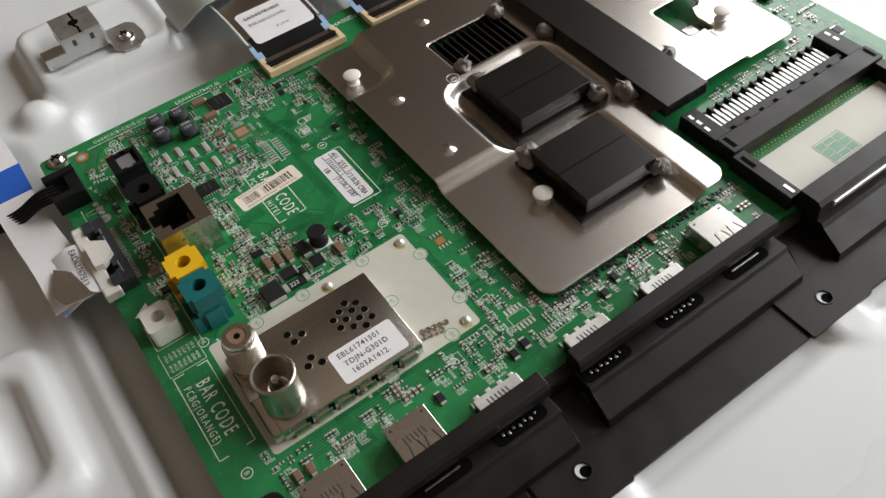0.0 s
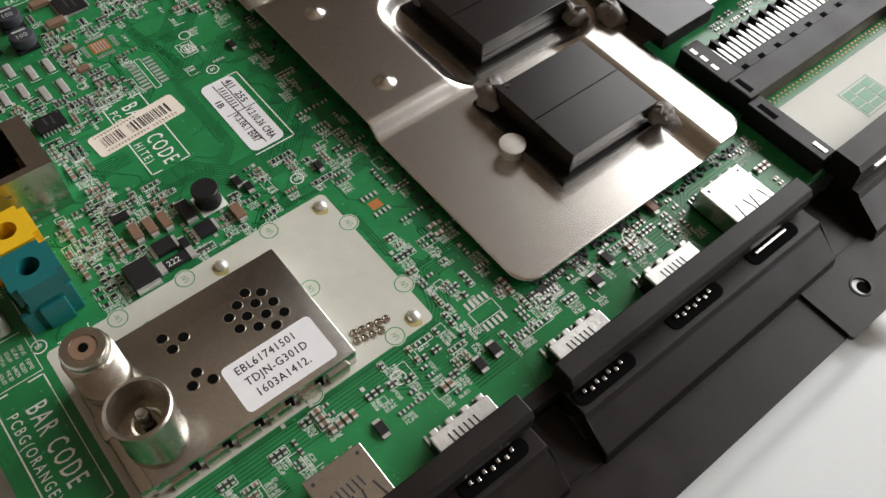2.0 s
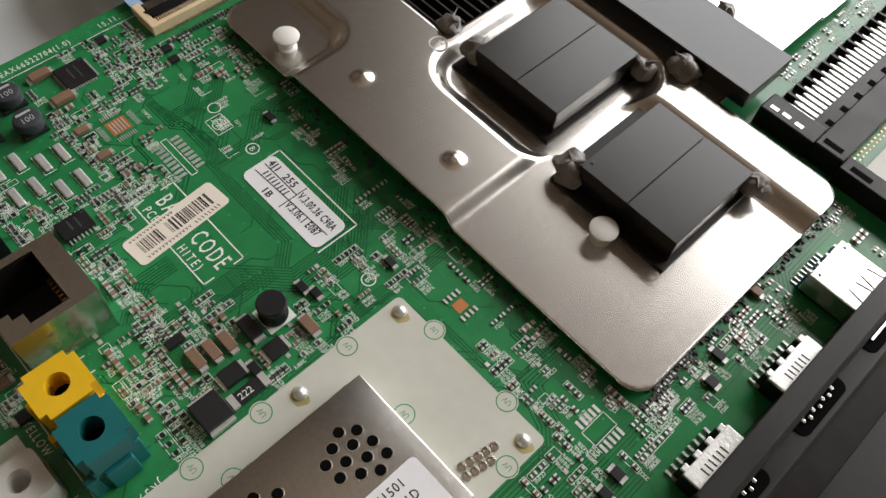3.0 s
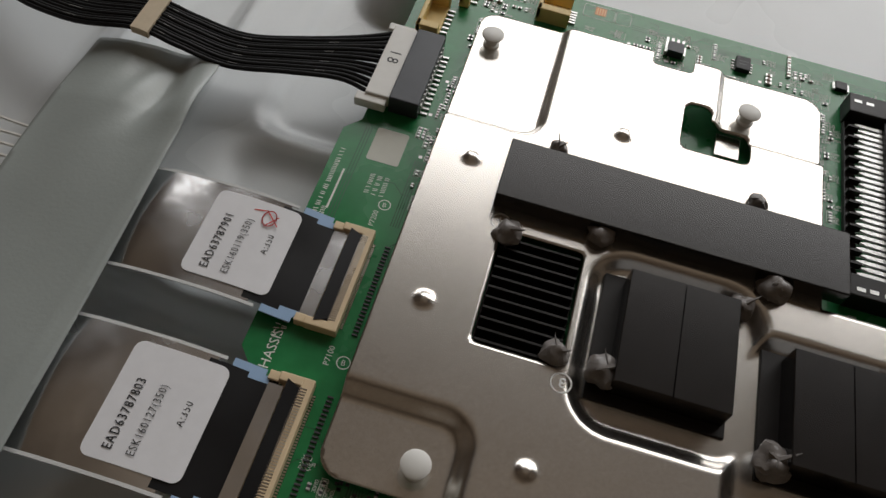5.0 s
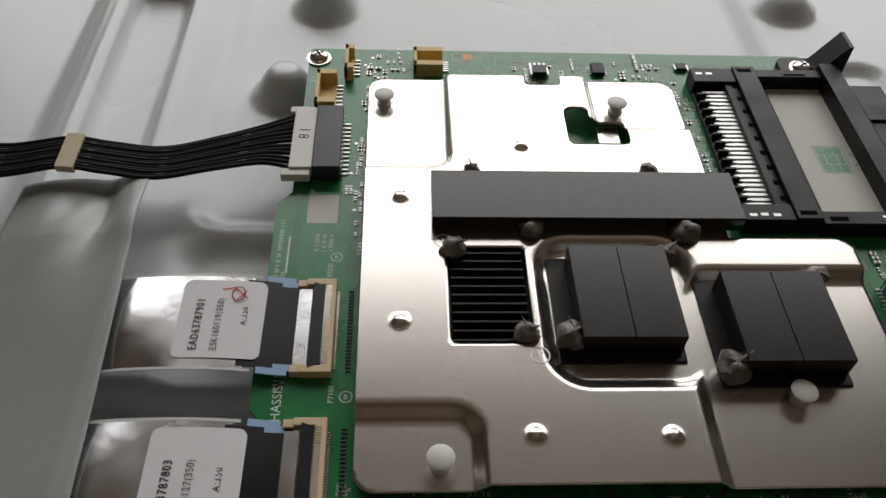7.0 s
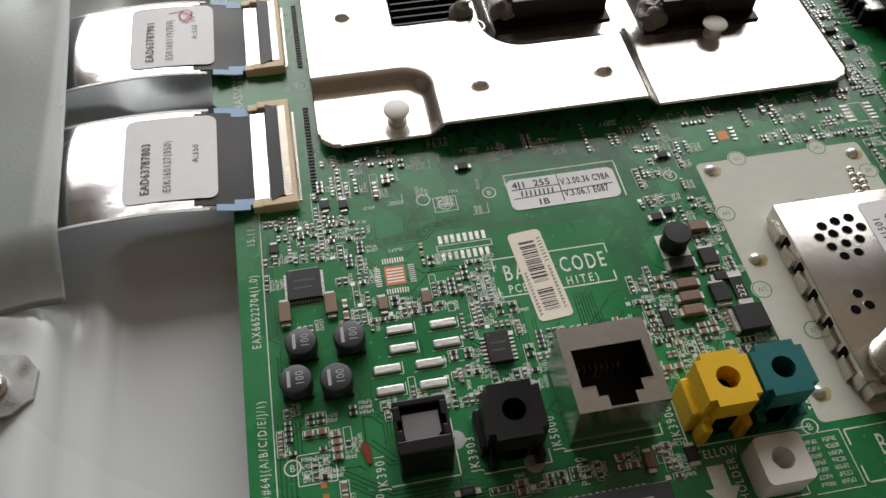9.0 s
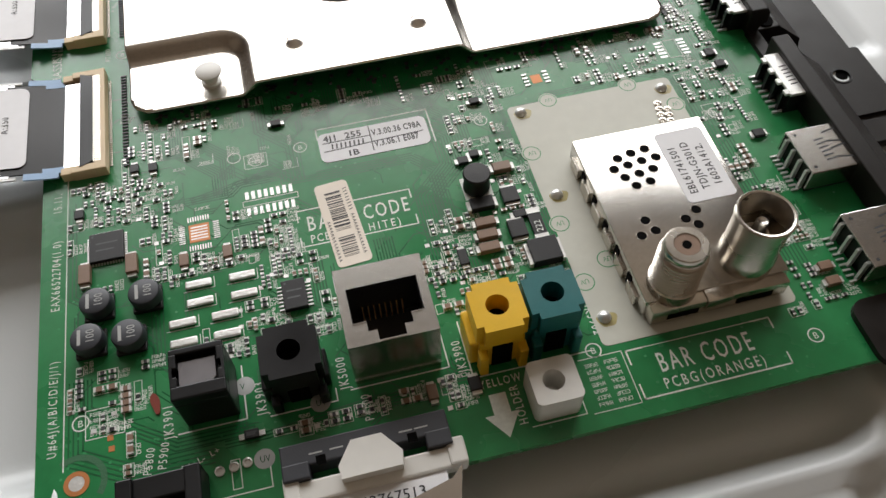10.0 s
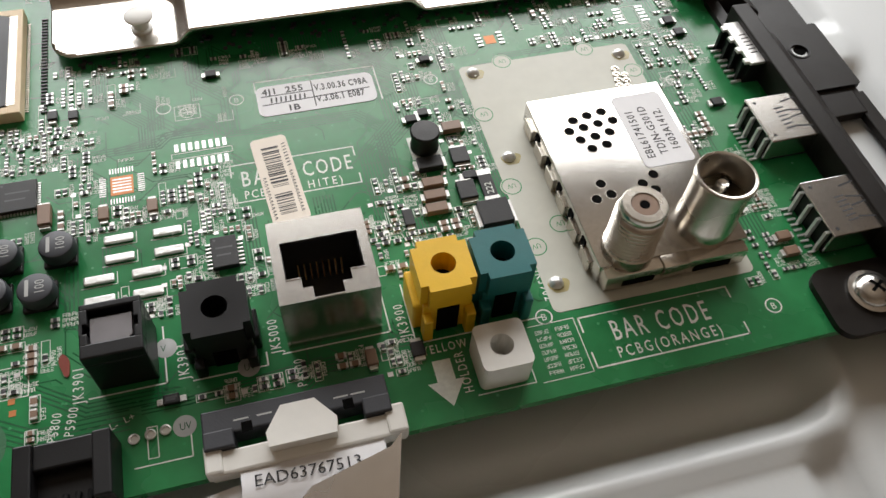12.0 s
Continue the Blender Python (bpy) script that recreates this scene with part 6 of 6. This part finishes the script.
# ---- flat display cables at the side ----
def display_cable(yc, half, code, note, scribble):
    ob = root("display_cable", "silver foil flat display cable with a white label", "flat cable", "display cables")
    prof = smooth_path([(8.2, yc, 1.25), (3, yc, 1.35), (-4, yc, 2.6), (-14, yc, 3.6), (-26, yc, 3.4), (-36, yc, 2.2), (-48, yc, -1.5), (-60, yc, -5.0)])
    cut = lambda a, b: [p for p in prof if a <= p[0] <= b]
    crown = lambda x: 1.3 * min(max((-21.6 - x) / 11, 0), 1)
    part("foil_band", band(bm_new(), cut(-62, -5.0), half, 0.3, crown, n=12), "foil", ob, "smooth silver foil", smooth=True)
    for e in (-1, 1):
        part("seam", ribbon(bm_new(), [p + Vector((0, e * (half + 0.1), 0.05)) for p in cut(-62, -3.0)], 0.36, 0.3), "laminate", ob, "clear laminated edge", smooth=True)
    bm = ribbon(bm_new(), [p + Vector((0, 0, 0.04)) for p in cut(-8.0, 7.0)], half - 0.9, 0.32)
    part("black_band", bm, "black_shiny", ob, "black band", smooth=True)
    bm = ribbon(bm_new(), [p + Vector((0, 0, 0.1)) for p in cut(4.9, 8.3)], half - 1.6, 0.32)
    part("stiffener", bm, "foil", ob, "bare silver end strip")
    for e in (-1, 1):
        bm = ribbon(bm_new(), [p + Vector((0, e * (half - 0.1), 0.08)) for p in cut(-3.2, 4.6)], 0.85, 0.34)
        part("blue_tab", bm, "blue", ob, "pale blue tab")
        bm = ribbon(bm_new(), [p + Vector((0, e * (half - 1.3), 0.09)) for p in cut(0.8, 5.2)], 0.8, 0.34)
        part("blue_tab", bm, "blue", ob, "pale blue tab")
    lp = [p + Vector((0, 0.4, 0.36)) for p in smooth_path([(-21.4, yc, 3.68), (-14, yc, 3.64), (-9, yc, 3.36), (-4.6, yc, 2.88), (-2.2, yc, 2.44)], 16)]
    part("label", band(bm_new(), lp, half * 0.84, 0.1, ends=1.9, n=10), "label", ob, "white paper label with printed codes", smooth=True)
    y0 = yc - half * 0.66
    text(code, -16.0, y0, 2.6, "ink", ob, 4.26, 90, width=0.8, space=1.2, thick=0.03), text(note, -11.6, y0, 2.3, "ink", ob, 4.22, 90, width=0.78, space=1.2), text("A:350", -6.0, y0 + half * 0.55, 2.3, "ink", ob, 3.66, 90, width=0.8, space=1.2)
    if scribble:
        bm = bm_new()
        loop = [(-8.6 + 1.5 * math.cos(t), yc + half * 0.56 + 2.0 * math.sin(t)) for t in [2 * math.pi * j / 18 for j in range(19)]]
        strip(bm, loop, 0.28, 4.1), strip(bm, [(-12.4, yc + half * 0.66), (-9.6, yc + half * 0.7), (-6.4, yc + half * 0.45)], 0.28, 4.1), strip(bm, [(-9.0, yc + half * 0.4), (-6.8, yc + half * 0.62)], 0.28, 4.1)
        part("scribble", bm, "red_ink", ob)


display_cable(92.9, 14.2, "EAD63787803", "ESK160127(350)", False)
display_cable(132.8, 13.0, "EAD63787901", "ESK160119(350)", True)


# grey film lying over the cables
def film_height(X, Y):
    z = 5.6 - np.clip(-38 - X, 0, 40) * 0.18
    z = z + 0.7 * np.sin(X * 0.21 + Y * 0.05) * np.clip((Y - 120) / 50, 0, 1) + 0.35 * np.sin(Y * 0.09 + 1)
    z = z + 1.6 * np.exp(-((X + 41) ** 2) / 18 - ((Y - 168) ** 2) / 90) - 2.2 * np.exp(-((X + 47) ** 2) / 14 - ((Y - 172) ** 2) / 160)
    z = z - 5.6 * smooth_step(Y - 69.5, 17)
    z = z + 0.5 * np.sin(0.35 * X - 0.22 * Y) * np.clip((Y - 148) / 18, 0, 1) * np.clip((X + 62) / 10, 0, 1)
    z = z - 0.06 * np.clip(Y - 160, 0, 30) ** 1.2
    return z


film = field("insulating_film", "film", None, -76, 58, -28, 186, 1.0, film_height, lambda X, Y: rrect(X + 0.045 * (Y - 62), Y, -68, 62.5, -32.2, 183.5, 0.6))
thicken(film, 0.25)
tagged(film, label="dull grey plastic film laid over the flat cables", category="film")
thin = root("thin_wires", "loose thin white wires beneath the film", "wire")
for k in range(4):
    pts = smooth_path([(-62, 138 + k * 4, -3.2), (-76, 140 + k * 3.5, -2.2 - 0.4 * k), (-96, 134 + k * 6, -4), (-125, 128 + k * 8, -6)])
    part("wire", tube(bm_new(), pts, 0.45, 6), "white", thin, smooth=True)

# black wire loom to the far connector
loom = root("wire_loom", "flat black wire loom with a white plug", "cable")
bm = bm_new()
box(bm, -1.2, 183.0, 1.2, 5.2, 208.4, 4.6, bevel=0.3), box(bm, -2.8, 207.0, 1.4, 4.4, 209.6, 4.0, bevel=0.3), box(bm, -3.2, 180.6, 1.4, 4.6, 183.4, 4.0, bevel=0.3)
part("plug", bm, "white", loom, "white nylon plug marked 18")
text("18", 0.6, 199.4, 4.2, "ink", loom, 4.64, -90, space=1.3)
for k in range(13):
    u = k / 12 - 0.5
    pts = smooth_path([(-1, 195.6 + u * 22, 3.0), (-9, 193.6 + u * 16, 3.5 + 0.2 * math.sin(k)), (-22, 189 + u * 13, 3.8), (-36, 185.6 + u * 12, 3.4), (-50, 186.9 + u * 11.4, 4.0), (-62, 189.2 + u * 11.4, 3.6), (-82, 188.5 + u * 12, 1.0), (-110, 199 + u * 13, -3), (-160, 232 + u * 16, -5)])
    part("wire", tube(bm_new(), [q + Vector((0, 0, 0.16 * math.sin(k * 2.3 + j * 0.15))) for j, q in enumerate(pts)], 0.6, 8), "wire", loom, smooth=True)
    if k % 3 == 1:
        for i in range(8, 42, 9):
            part("wire_print", tube(bm_new(), [q + Vector((0, 0.05, 0.36 + 0.16 * math.sin(k * 2.3 + (i + j) * 0.15))) for j, q in enumerate(pts[i : i + 2])], 0.28, 5), "grey_ink", loom)
bm = ribbon(bm_new(), [(-62.6, 189.2, 2.6), (-60, 188.9, 2.8), (-57.6, 188.4, 2.9)], 6.7, 2.1)
part("tape_wrap", bm, "tape", loom, "beige crepe tape wrap", smooth=True)

# steel clamp screwed to the raised pad
clamp = root("steel_clamp", "folded galvanised steel clamp screwed to the back plate", "clamp")
bm = bm_new()
box(bm, -60.6, 25.4, 7.4, -45.2, 40.6, 8.2, bevel=0.3), box(bm, -46.0, 25.4, -0.9, -45.2, 40.6, 7.6, bevel=0.25), box(bm, -60.6, 25.4, -0.9, -59.8, 40.6, 7.6, bevel=0.25)
box(bm, -60.4, 25.5, 3.0, -45.4, 26.3, 7.6, bevel=0.25)
box(bm, -59.0, 40.4, -0.95, -45.4, 41.2, 5.0, bevel=0.2)
part("folded_sheet", bm, "clamp_steel", clamp)
bm = prism(bm_new(), [(-53.5, 40.8), (-40.0, 40.8), (-36.4, 43.6), (-36.0, 49.0), (-38.6, 52.6), (-44.0, 53.4), (-51.0, 52.6), (-53.5, 50)], -1.0, -0.2)
part("screw_tab", bm, "clamp_steel", clamp)
shape("foot_lip", "clamp_steel", clamp, (-57.0, 17.6, -1.0, -44.6, 25.6, -0.2), (-45.4, 17.6, -0.4, -44.6, 25.4, 3.4), bevel=0.2)
bm = bm_new()
strip(bm, [(-59.6, 33.4), (-54.6, 33.6)], 0.9, 8.22), strip(bm, [(-51.4, 32.4), (-49.0, 33.4), (-45.6, 33.2)], 0.9, 8.22), cyl(bm, -53.0, 33.0, 8.0, 8.25, 1.9, n=20)
part("slot", bm, "hollow_shade", clamp)
pieces("stamped_mark", "resistor", clamp, [(-45.22, y, 4.0, -45.16, y + 1.4, 6.4) for y in (29.0, 35.6)])
screw(-44.2, 46.6, -0.2, 2.3)
